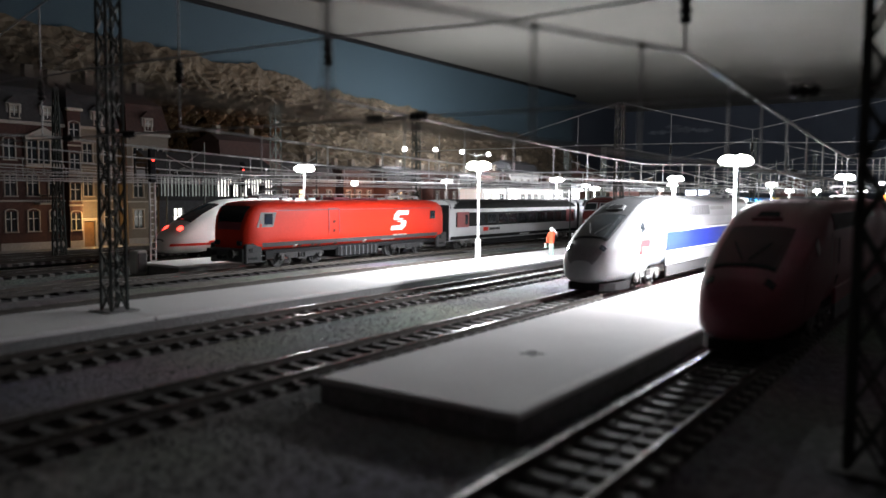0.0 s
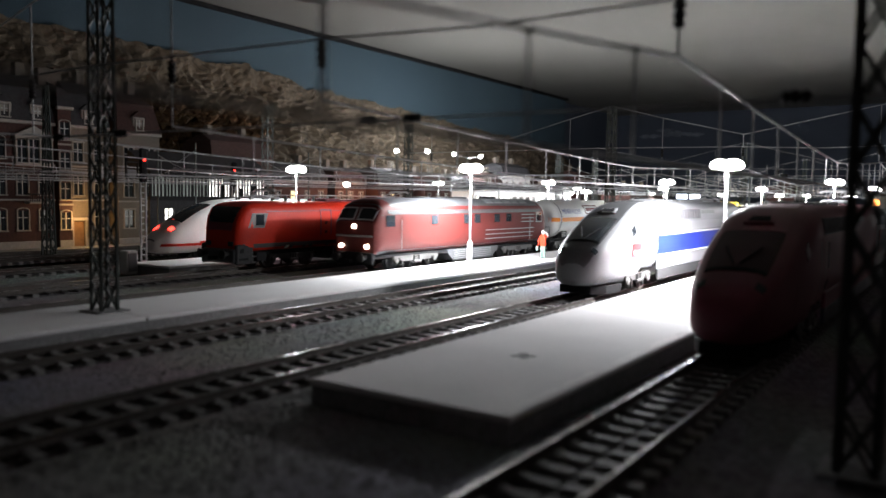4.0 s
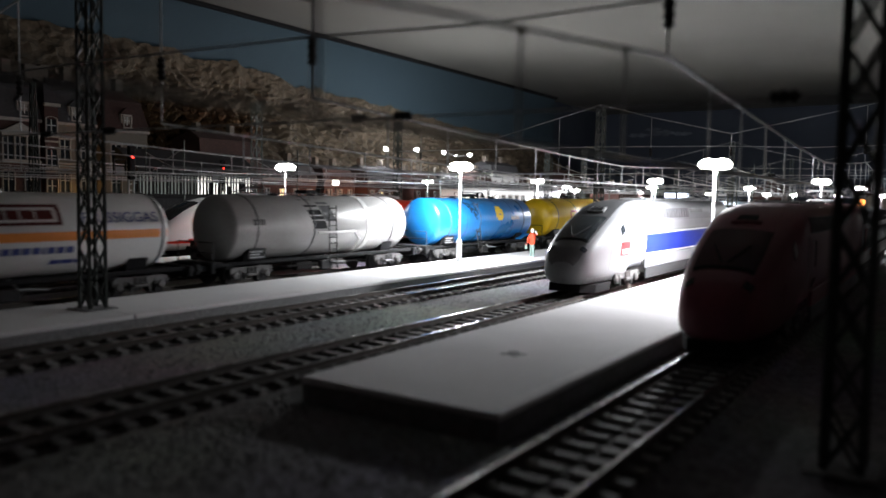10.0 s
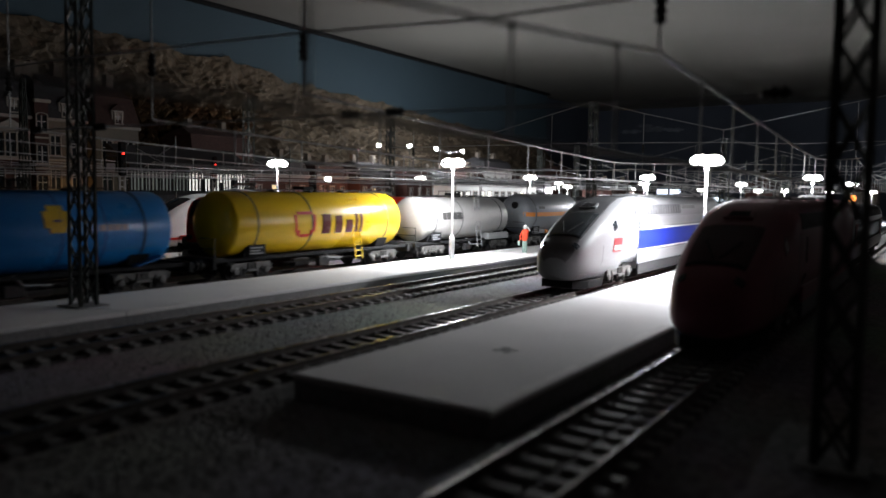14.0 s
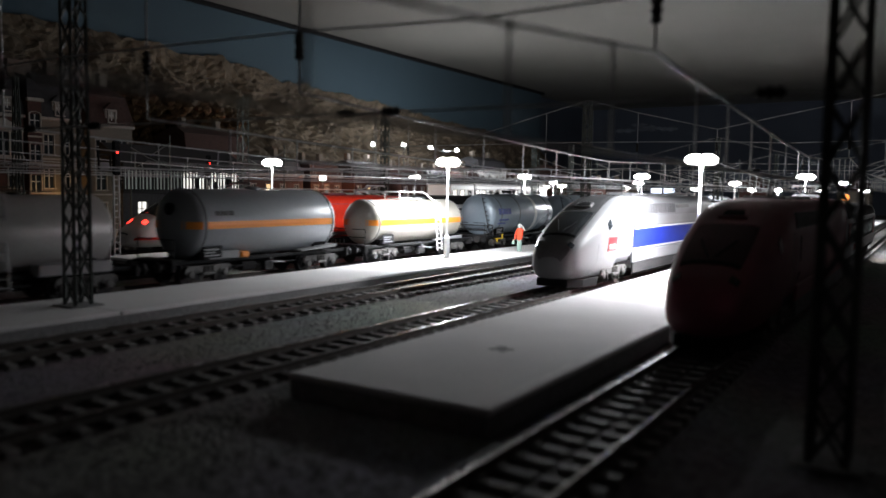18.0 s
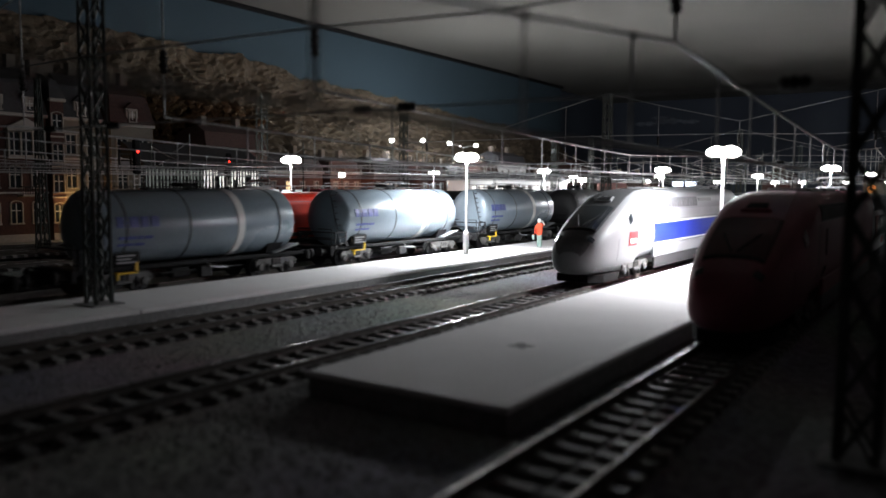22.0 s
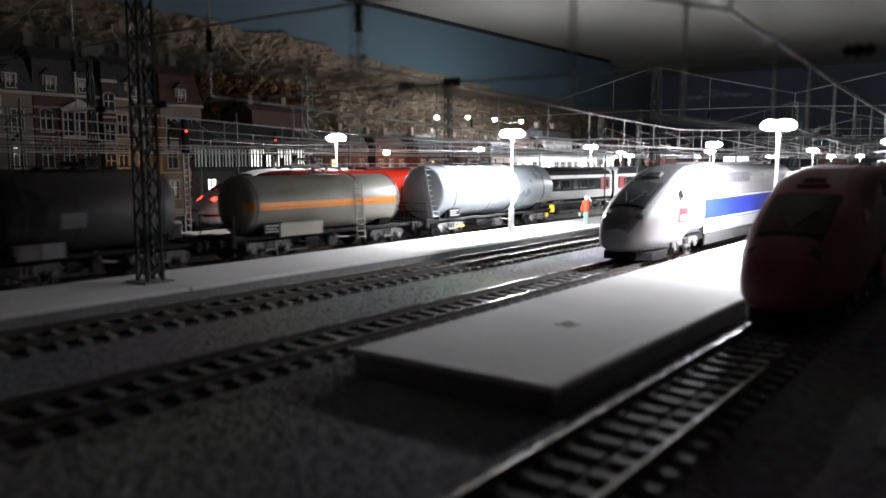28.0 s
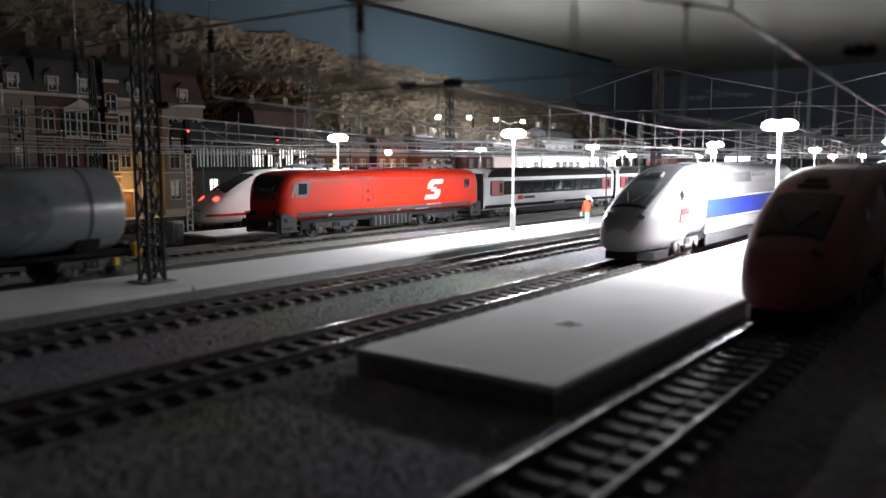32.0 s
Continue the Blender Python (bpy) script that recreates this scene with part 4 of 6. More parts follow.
def diesel_loco(u0, label, moving):
    """A six-axle diesel locomotive, 239 mm over buffers, front towards -y. Its buffers start at u0."""
    ob = thing("diesel_locomotive", at(TRACKS[3], u0, 0), label, "locomotive", "moving goods train")
    L = 227.0
    b = Body([(0, 15.0, 10.5, 31.0, 9), (0.8, 15.6, 10.3, 32.0, 9), (5.5, 16.4, 10.2, 39.5, 6), (8, 16.7, 10.2, 42.5, 4.5), (12, 16.8, 10.2, 44.4, 4.0), (20, 16.8, 10.2, 45.3, 3.8),
              (L - 20, 16.8, 10.2, 45.3, 3.8), (L - 12, 16.8, 10.2, 44.4, 4.0), (L - 8, 16.7, 10.2, 42.5, 4.5), (L - 5.5, 16.4, 10.2, 39.5, 6), (L - 0.8, 15.6, 10.3, 32.0, 9), (L, 15.0, 10.5, 31.0, 9)])
    part("body", b.skin(56, 6), DULLRED, ob, "", True)
    part("roof", b.top(7, L - 7, -0.988, 0.988, 0.3, 22, 22, 0.5), DARKGREY, ob, "dark grey rounded roof", True)
    for s in (-1, 1):
        part("roof_edge", b.side(12, L - 12, 36.0, 37.2, 0.3, s, 0, 16, 1), DARKGREY, ob)
        for yy in (10, L - 19):
            part("cab_window", b.side(yy, yy + 8.5, 28.0, 34.8, 0.3, s), GLASS, ob)
        for yy in (26, L - 30):
            part("cab_door", b.side(yy, yy + 6, 12, 34.5, 0.2, s), DULLRED, ob)
            part("handrail", Mesh().wire([(s * 17.4, yy - 1, 13), (s * 17.4, yy - 1, 32)], 0.25), GREY, ob)
        for yy in (58, 98, 112, 140, 158):
            part("side_window", b.side(yy, yy + 7.5, 28.5, 34.5, 0.3, s), GLASS, ob)
        for k in range(3):
            part("body_rib", b.side(128, L - 24, 16.0 + k * 3.2, 16.7 + k * 3.2, 0.45, s, 0, 8, 1), GREY, ob, "raised pale rib")
            part("body_rib", b.side(182, L - 24, 27.6 + k * 2.8, 28.3 + k * 2.8, 0.45, s, 0, 4, 1), GREY, ob, "raised pale rib")
        part("window_frame", b.side(L - 20.0, L - 9.6, 27.0, 35.4, 0.2, s), GREY, ob)
        part("roof_gutter", b.side(12, L - 8, 37.4, 37.9, 0.5, s, 0, 16, 1), DARKGREY, ob)
        part("lower_band", b.side(3, L - 3, 11.0, 13.0, 0.35, s, 0, 16, 1), DARKGREY, ob, "dark lower band")
        for yy in (3.5, ):
            part("headlight", Mesh().tube((s * 10, -1.2, 16.0), (s * 10, 0.6, 16.0), 1.4, 1.7, 14), HEADLIGHT, ob, "lit round headlight", True)
    part("top_headlight", Mesh().tube((0, -0.6, 28.0), (0, 1.2, 28.0), 1.5, 1.8, 14), HEADLIGHT, ob, "lit upper headlight", True)
    for s in (-1, 1):
        part("front_window_frame", b.top(0.7, 5.6, 0.06 * s, 0.9 * s, 0.12, 4, 5, 0.6), COACH, ob, "pale window frame", True)
        part("front_window", b.top(1.2, 5.0, 0.13 * s, 0.86 * s, 0.25, 4, 5, 0.6), GLASS, ob, "", True)
    part("front_band", Mesh().box(-14.5, 14.5, -0.5, 0.3, 21.6, 22.8, 0.2), GREY, ob)
    part("underframe", Mesh().box(-13, 13, 2, L - 2, 8.0, 10.8, 0.5), BLACK, ob)
    part("fuel_tank", Mesh().loft([[(-13.5, 82, 10.5), (13.5, 82, 10.5), (13.5, 84, 7), (-13.5, 84, 7)], [(-13.5, 90, 10.5), (13.5, 90, 10.5), (13.5, 90, 2.6), (-13.5, 90, 2.6)],
                                  [(-13.5, 142, 10.5), (13.5, 142, 10.5), (13.5, 142, 2.6), (-13.5, 142, 2.6)], [(-13.5, 152, 10.5), (13.5, 152, 10.5), (13.5, 150, 7), (-13.5, 150, 7)]]), DARKGREY, ob, "long dark fuel tank")
    for k in range(5):
        part("tank_rib", Mesh().box(-13.9, 13.9, 91, 141, 3.6 + k * 1.4, 4.1 + k * 1.4), GREY, ob)
    bogie(ob, 46, 42, 12.4, 3, 6.0, moving)
    bogie(ob, L - 44, 42, 12.4, 3, 6.0, moving)
    part("headstock", Mesh().box(-15, 15, -1.5, 1.5, 5, 12.5, 0.6), BLACK, ob)
    part("headstock", Mesh().box(-15, 15, L - 1.5, L + 1.5, 5, 12.5, 0.6), BLACK, ob)
    buffers(ob, -1.5, -1, 9.5)
    buffers(ob, L + 1.5, 1, 9.5)
    for yy in (70, 92, 114):
        part("roof_fan", Mesh().lathe((0, yy, 45.0), [(7, 0), (7, 1.2), (6.2, 1.6), (1, 1.8)], 20), IRON, ob, "", True)
    for k in range(5):
        part("roof_panel", b.top(132 + k * 13, 143 + k * 13, 0.45, 0.85, 0.7, 4, 5, 0.4), GREY, ob, "", True)
    part("exhaust", Mesh().box(-4, 4, 150, 162, 45, 47, 0.5), BLACK, ob)
    return ob


def tank_wagon(u0, u1, paint, label, moving, r=16.8, zc=28.3, frame_z=9.5, band=None, ring=None, style="plain", dome=4.6, over=15.0, ends=None):
    """A bogie tank wagon; its barrel spans u0 to u1 along the train."""
    ob = thing("tank_wagon", at(TRACKS[3], u0, 0), label, "tank wagon", "moving goods train")
    L = u1 - u0
    prof = []
    for k in range(8):
        a = math.pi / 2 * k / 7
        prof.append((dome * (1 - math.cos(a)) ** 0.8, r * (0.08 + 0.92 * math.sin(a) ** 0.8)))
    rows = [(y, q, zc - q, zc + q, 2.0) for y, q in sorted(prof)]
    rows = sorted(rows) + sorted([(L - y, q, a, c, e) for y, q, a, c, e in rows])
    b = Body(rows)
    tank = part("tank", b.skin(44), paint, ob, "", True)
    for y0 in ([L * 0.12, L * 0.4, L * 0.88] if style != "gas" else [dome + 0.8, L - dome - 0.8]):
        part("tank_strap", Mesh().loft([b.ring(y0 - 0.5, 44, 0.05), b.ring(y0 - 0.35, 44, 0.3), b.ring(y0 + 0.35, 44, 0.3), b.ring(y0 + 0.5, 44, 0.05)], False, False), DARKGREY, tank, "", True)
    if band:
        for s in (-1, 1):
            part("orange_stripe", b.side(dome * 0.8, L - dome * 0.8, zc - 2.0, zc + 1.6, 0.12, s, 0, 24, 2), band, tank, "orange stripe round the tank")
            part("orange_stripe", b.side(0.1, dome * 0.8, zc - 2.0, zc + 1.6, 0.12, s, 0, 8, 2), band, tank)
    if ring:
        for f in ring:
            part("ring_band", Mesh().loft([b.ring(L * f - 2.2, 44, 0.05), b.ring(L * f - 2.0, 44, 0.35), b.ring(L * f + 2.0, 44, 0.35), b.ring(L * f + 2.2, 44, 0.05)], False, False), WHITE, tank, "pale ring band", True)
    # underframe
    y0, y1 = -over + 6, L + over - 6
    m = Mesh()
    for s in (-1, 1):
        x0, x1 = sorted((s * 10.6, s * 12.6))
        m.box(x0, x1, y0, y1, frame_z + 0.4, frame_z + 2.2, 0.3)
    m.box(-3, 3, y0, y1, frame_z - 1.5, frame_z + 1.5, 0.3)
    part("underframe", m, BLACK, ob)
    for yy in (y0, y1):
        part("headstock", Mesh().box(-14.5, 14.5, yy - 1.2, yy + 1.2, frame_z - 2.5, frame_z + 2.5, 0.3), BLACK, ob)
    for f in (0.12, 0.88):
        sad = Mesh()
        sad.loft([[(-10.5, L * f + d, frame_z + 2), (10.5, L * f + d, frame_z + 2), (12.6, L * f + d, zc - 11), (-12.6, L * f + d, zc - 11)] for d in (-5, 5)])
        part("saddle", sad, BLACK, ob)
    buffers(ob, y0 - 1.2, -1, 9.5)
    buffers(ob, y1 + 1.2, 1, 9.5)
    bogie(ob, L * 0.1 + 2, 21, 11.6, 2, 5.0, moving)
    bogie(ob, L * 0.9 - 2, 21, 11.6, 2, 5.0, moving)
    # brake gear and pipes under the middle
    m = Mesh()
    m.tube((7, L * 0.36, 6.2), (7, L * 0.44, 6.2), 2.4, 2.4, 12)
    m.tube((-6, L * 0.5, 6.2), (-6, L * 0.6, 6.2), 2.4, 2.4, 12)
    m.wire([(10, L * 0.3, 7), (10, L * 0.7, 7)], 0.5)
    m.box(9.5, 12.8, L * 0.47, L * 0.53, 3.5, 8.5, 0.4)
    part("brake_gear", m, IRON, ob)
    part("valve_pipe", Mesh().wire([(11, L * 0.5, 12), (13.2, L * 0.52, 8.0), (13.2, L * 0.6, 7.2)], 0.6, 6), GREY, ob)
    # end platform with rails at the leading end
    m = Mesh()
    rail_y = y0 + 1
    for x in (-13, 13):
        m.wire([(x, rail_y, frame_z + 2), (x, rail_y, 22), (x * 0.2, rail_y, 22)], 0.35)
    m.wire([(-13, rail_y, 17), (13, rail_y, 17)], 0.3)
    part("end_rail", m, IRON, ob)
    part("end_platform", Mesh().box(-13, 13, y0 + 0.5, y0 + 7, frame_z + 2.3, frame_z + 2.9, 0.15), IRON, ob)
    # data plates
    for k, yy in enumerate((L * 0.13,)):
        part("data_plate", Mesh().box(13.6, 14.3, yy - 6, yy + 6, frame_z + 3.0, frame_z + 8.5, 0.2), BLACK if style != "cream" else GREY, ob, "dark data plate with writing")
        part("writing", Mesh().box(14.3, 14.45, yy - 5, yy + 3.6, frame_z + 6.6, frame_z + 7.4).box(14.3, 14.45, yy - 5, yy + 1.6, frame_z + 5.2, frame_z + 5.9).box(14.3, 14.45, yy - 5, yy + 4.2, frame_z + 3.8, frame_z + 4.5), GREY, ob)
    top = zc + r
    if style != "gas":
        part("walkway", Mesh().box(-3.4, 3.4, L * 0.18, L * 0.82, top + 1.0, top + 1.5, 0.15), IRON, ob, "walkway along the top")
        part("valve_gear", Mesh().box(-4.5, 4.5, L * 0.44, L * 0.5, top + 1.4, top + 3.2, 0.4).tube((2, L * 0.53, top), (2, L * 0.53, top + 4.4), 0.9, 0.9, 8).wire([(-4, L * 0.56, top + 1.5), (-4, L * 0.56, top + 4), (4, L * 0.56, top + 4), (4, L * 0.56, top + 1.5)], 0.5), BLACK, ob)
        m = Mesh()
        for s in (-1, 1):
            m.wire([(s * 3.4, L * 0.36, top + 1.4), (s * 3.4, L * 0.36, top + 4.4), (s * 3.4, L * 0.64, top + 4.4), (s * 3.4, L * 0.64, top + 1.4)], 0.3)
        part("walkway_rail", m, IRON, ob)
        for f in (0.3, 0.5, 0.7):
            part("hatch", Mesh().lathe((0, L * f, top - 0.6), [(2.6, 0), (2.6, 1.0), (2.2, 1.4), (0.5, 1.6)], 14), IRON, tank, "", True)
    else:
        part("manhole", Mesh().lathe((0, L * 0.5, top - 0.8), [(4.0, 0), (4.0, 1.6), (3.2, 2.2), (0.5, 2.4)], 16), paint, tank, "", True)
    return ob, b, tank, L


# ---- standing trains ----
high_speed_car("high_speed_train", 338, TRACKS[1], SILVER, "silver high-speed power car with a blue stripe, standing at the platform", "standing trains", BLUE, HOOD)
high_speed_car("dark_high_speed_train", 228, TRACKS[0], DARKRED, "dark red high-speed power car standing in the shade", "standing trains", None, DARKRED)
electric_loco(TRACKS[4], 313, "bright red electric locomotive with a white angular emblem")
coach(TRACKS[4], 530, 247, "silver and dark grey coach with red doors behind the locomotive")
coach(TRACKS[4], 783, 247, "silver and dark grey coach with red doors in a standing train")
coach(TRACKS[4], 1036, 247, "silver and dark grey coach with red doors in a standing train")
white_express(TRACKS[5], 326, "white express train with lit red tail lights")
coach(TRACKS[1], 595, 247, "silver coach behind the high-speed power car")
coach(TRACKS[0], 486, 247, "dark coach behind the dark red power car")

# ---- the moving goods train ----
SPEED = 88.0  # mm per second, towards -y
TRAIN, WHEELS = [], []


def joins(made):
    TRAIN.append(made[0])
    return made


TRAIN.append(diesel_loco(712, "dull red diesel locomotive with a dark grey roof and lit headlights", WHEELS))

w, b, tank, L = joins(tank_wagon(960, 1106, WHITE, "white gas tank wagon with an orange stripe and blue lettering", WHEELS, 16.8, 28.3, 9.5, ORANGE, None, "gas", 7.0))
for s in (1,):
    m = Mesh()
    for a in ((60, 92, 39.4, 40.6), (60, 92, 32.6, 33.8), (60, 61.6, 33.8, 39.4), (90.4, 92, 33.8, 39.4)):
        b.side(*a, 0.3, s, 0, 4, 2, m)
    part("emblem_frame", m, DULLRED, tank, "red framed emblem panel")
    part("emblem", bars(b, 64, 34.8, [6, 4.5, 5, 6.5], 3.6, 0.9, 0.3), DULLRED, tank)
    y = 52.0
    for width in (2.6, 2.4, 1.2, 0.8, 0, 2.8, 2.8, 2.8, 2.8, 2.8, 0.8, 2.8, 2.8, 2.8):
        if width:
            part("bar", b.side(y, y + width, 21.4, 24.0, 0.3, 1, 0, 1, 2), INKBLUE, tank)
        y += width + 1.1
    part("writing", bars(b, 88, 17.0, [4, 5, 3], 1.6, 0.6, 0.3), INKBLUE, tank)
lettering("lettering", "MINERALÖLE", 6.6, INKBLUE, w, 16.45, 12, 33.2, 0.0, 0.44)
lettering("lettering", "FLÜSSIGGAS", 6.6, INKBLUE, w, 16.45, 100, 33.2, 0.0, 0.44)

w, b, tank, L = joins(tank_wagon(1137, 1285, TANKGREY, "grey metal tank wagon with ladder and pipe", WHEELS, 16.8, 28.3, 9.5, None, (0.72,), "plain"))
ladder(w, 17.8, L * 0.5, 4, 40, 6, IRON, 1.5)
part("stain", b.side(L * 0.4, L * 0.47, 27, 43, 0.06, 1, -6.0, 3, 5), BLACK, tank, "black spill stain below the hatch")
part("stain", b.side(L * 0.46, L * 0.52, 31, 44, 0.08, 1, -3.0, 3, 5), DARKGREY, tank)
part("side_pipe", Mesh().wire([(16.5, L * 0.42, 25), (17.8, L * 0.45, 25), (17.8, L * 0.62, 25), (16, L * 0.66, 20), (14, L * 0.64, 14)], 0.7, 6), WHITE, w, "white side pipe")
part("writing", bars(b, L * 0.1, 30, [2, 2.5, 2], 3, 0.6), INK, tank)

w, b, tank, L = joins(tank_wagon(1318, 1463, TANKBLUE, "bright blue tank wagon with a yellow round emblem", WHEELS, 16.6, 28.0, 9.5, None, None, "plain"))
m = Mesh()
for y0, y1, z0, z1 in ((82.5, 93.5, 30.0, 36.6), (84.6, 91.4, 36.6, 38.8), (84.6, 91.4, 28.0, 30.0)):
    b.side(y0, y1, z0, z1, 0.2, 1, 0, 3, 3, m)
part("emblem", m, YELLOW, tank, "yellow eight-sided emblem")
part("emblem_mark", b.side(86.4, 89.6, 32.4, 33.2, 0.3, 1, 0, 2, 1), INKBLUE, tank)
part("writing", bars(b, 106, 28.2, [3, 2.4, 3, 2.6], 2.6, 0.6, 0.2), TANKPALE, tank)
SPILL = surface("oily_spill", (0.006, 0.02, 0.045), 0.5, 0, 0.3, 500, 60, 0.2, 0.05, 0.6, (0.008, 0.1, 0.28))
for k, low in enumerate((40.2, 37.5, 33.8, 35.6, 31.0, 29.2, 33.0)):
    part("stain", b.side(L * 0.29 + k * 2.0, L * 0.29 + k * 2.0 + 2.0, low, 43.4, 0.05 + 0.01 * (k % 2), 1, -0.8, 1, 4), SPILL, tank, "dark spill stain below the hatch")
part("apron", Mesh().loft([[(8, L * 0.86, 11.8), (15.5, L * 0.86, 11.8), (15.5, L * 0.86, 12.4), (8, L * 0.86, 12.4)], [(8, L * 0.95, 15.5), (16.6, L * 0.95, 15.5), (16.6, L * 0.95, 16.1), (8, L * 0.95, 16.1)]]), TANKBLUE, w, "blue apron plate")
for f in (0.27, 0.62, 0.75):
    part("tank_strap", Mesh().loft([b.ring(L * f - 0.3, 44, 0.05), b.ring(L * f, 44, 0.22), b.ring(L * f + 0.3, 44, 0.05)], False, False), INKBLUE, tank, "", True)
ladder(w, 17.6, L * 0.39, 8, 42, 5, IRON, 5)

w, b, tank, L = joins(tank_wagon(1495, 1639, TANKYELLOW, "bright yellow tank wagon with a red shell-like emblem", WHEELS, 16.8, 28.3, 9.5, None, None, "plain"))
m = Mesh()
for (y0, y1, z0, z1, sl) in ((44, 46, 23.5, 33, -0.6), (58, 60, 23.5, 33, 0.6), (46, 58, 33, 34.6, 0), (48, 56, 20.6, 22.2, 0), (45.5, 48, 21.6, 24.5, 0), (56, 58.5, 21.6, 24.5, 0)):
    b.side(y0, y1, z0, z1, 0.3, 1, sl, 2, 2, m)
part("emblem", m, RED, tank, "red outlined fan-shaped emblem")
for k, (y0, y1, z0, z1) in enumerate(((66, 73, 22, 33), (77, 83, 22, 32), (86.5, 92.5, 22, 29.5), (95, 97.2, 22, 33), (99.5, 101.7, 22, 33))):
    part("letter_shape", b.side(y0, y1, z0, z1, 0.3, 1, 0.0, 2, 3), DULLRED, tank)
ladder(w, 17.6, L * 0.68, 6, 43, 6.5, TANKYELLOW, 6)

w, b, tank, L = joins(tank_wagon(1666, 1789, TANKGREY, "weathered grey tank wagon with side steps", WHEELS, 15.4, 27.2, 9.5, None, None, "plain"))
part("emblem", bars(b, 22, 27, [5, 6, 6, 6], 5, 0.9), INK, tank, "dark company mark")
part("side_box", Mesh().box(10, 16.5, L * 0.7, L * 0.96, 10.5, 15.5, 0.5), GREY, w)
ladder(w, 17.0, L * 0.58, 6, 43, 6.5, GREY, 4)

w, b, tank, L = joins(tank_wagon(1826, 1933, TANKSILVER, "silver gas tank wagon with an orange stripe", WHEELS, 17.2, 28.6, 9.5, ORANGE, None, "gas", 7.0))
part("writing", bars(b, 14, 33.0, [3, 4, 3], 2.2, 0.7), INK, tank)
part("manway", Mesh().tube((0, -0.5, 36), (0, 3, 36), 3, 3, 14), BLACK, tank, "", True)
part("apron", Mesh().loft([[(8, L * 0.7, 12.2), (15.6, L * 0.7, 12.2), (15.6, L * 0.7, 13.0), (8, L * 0.7, 13.0)], [(8, L * 0.97, 13.6), (16.4, L * 0.97, 13.6), (16.4, L * 0.97, 15.2), (8, L * 0.97, 15.2)]]), SILVER, w, "pale apron plate")
part("fitting_box", Mesh().box(6, 14, 12, 32, 11.5, 15.5, 0.5), SILVER, w)
part("fitting_box", Mesh().box(8, 14.4, 33, 38, 11.5, 14.5, 0.4), ORANGE, w)

w, b, tank, L = joins(tank_wagon(1969, 2079, TANKCREAM, "short cream gas tank wagon with white ladders and an orange stripe", WHEELS, 14.2, 26.0, 9.5, ORANGE, None, "gas"))
ladder(w, 16.4, L * 0.66, 5, 38, 6, WHITE, 2.5)
m = Mesh()
for s in (-1, 1):
    m.wire([(s * 6, L * 0.34, 40.5), (s * 6, L * 0.34, 45.5), (s * 6, L * 0.6, 45.5), (s * 13, L * 0.66, 38)], 0.5)
m.wire([(-6, L * 0.34, 45.5), (6, L * 0.34, 45.5)], 0.5)
m.box(-6, 6, L * 0.36, L * 0.58, 40.6, 41.2)
part("service_platform", m, WHITE, w, "white railed service platform on top")
part("sun_shield", Mesh().loft([[(12.8, L * 0.62, 12), (13.8, L * 0.62, 12), (13.8, L * 0.62, 12.8), (12.8, L * 0.62, 12.8)], [(12.8, L * 0.97, 12), (13.8, L * 0.97, 12), (13.8, L * 0.97, 14.6), (12.8, L * 0.97, 14.6)]]), SILVER, w, "pale apron plate")


def slate_wagon(u0, u1, paint, label, rings, marks=True):
    w, b, tank, L = joins(tank_wagon(u0, u1, paint, label, WHEELS, 16.4, 28.0, 9.5, None, rings, "slate"))
    ladder(w, 14.5, 1.0, 12, 43, 6, IRON, 8)
    part("end_cage", Mesh().wire([(14, -6, 11), (14, -6, 20), (14, 3, 20), (14, 3, 11)], 0.5).wire([(14, -6, 16), (-14, -6, 16)], 0.4).wire([(14, -6, 20), (-14, -6, 20)], 0.4), IRON, w, "dark rail cage at the end")
    m = Mesh()
    for s in (-1, 1):
        m.wire([(s * 4.5, L * 0.05, 45), (s * 4.5, L * 0.05, 48), (s * 4.5, L * 0.95, 48), (s * 4.5, L * 0.95, 45)], 0.3)
    part("top_rail", m, GREY, w)
    if marks:
        part("emblem", bars(b, 9, 28.5, [3.4, 1.0, 4.6, 4.0, 4.2], 4.6, 0.9), INKBLUE, tank, "dark blue company mark")
        part("writing", bars(b, 10, 23.4, [3, 5, 2.4, 4], 1.4, 0.7), INKBLUE, tank)
        part("writing", bars(b, 10, 20.6, [4, 3, 4.4], 1.2, 0.7), INKBLUE, tank)
    part("step", Mesh().box(11, 14.6, 10, 20, 8.6, 9.3, 0.2).box(13.6, 14.5, 19, 20, 9.3, 13.5).box(13.6, 14.5, 10, 10.8, 6.4, 8.6), YELLOW, w, "yellow shunter's step")
    part("apron", Mesh().loft([[(8, L * 0.86, 11.8), (15, L * 0.86, 11.8), (15, L * 0.86, 12.4), (8, L * 0.86, 12.4)], [(8, L * 1.0, 15.5), (16, L * 1.0, 15.5), (16, L * 1.0, 16.1), (8, L * 1.0, 16.1)]]), SILVER, w)
    return w


slate_wagon(2120, 2236, TANKSLATE, "light blue-grey tank wagon with a pale ring band and yellow steps", (0.66,))
slate_wagon(2273, 2393, TANKSLATE, "blue-grey tank wagon with a pale ring band and yellow steps", (0.66,))
slate_wagon(2430, 2549, TANKSLATE, "blue-grey tank wagon with a pale ring band and yellow steps", (0.66,))
w, b, tank, L = joins(tank_wagon(2590, 2665, TANKBLACK, "short black tank wagon with a pale emblem plate", WHEELS, 16.4, 28.0, 9.5, None, None, "plain"))
part("emblem", b.side(22, 32, 22, 28, 0.3), SILVER, tank, "pale shield-shaped mark")
part("side_sign", Mesh().box(14.2, 15, 6, 24, 11, 17, 0.3), GREY, w)
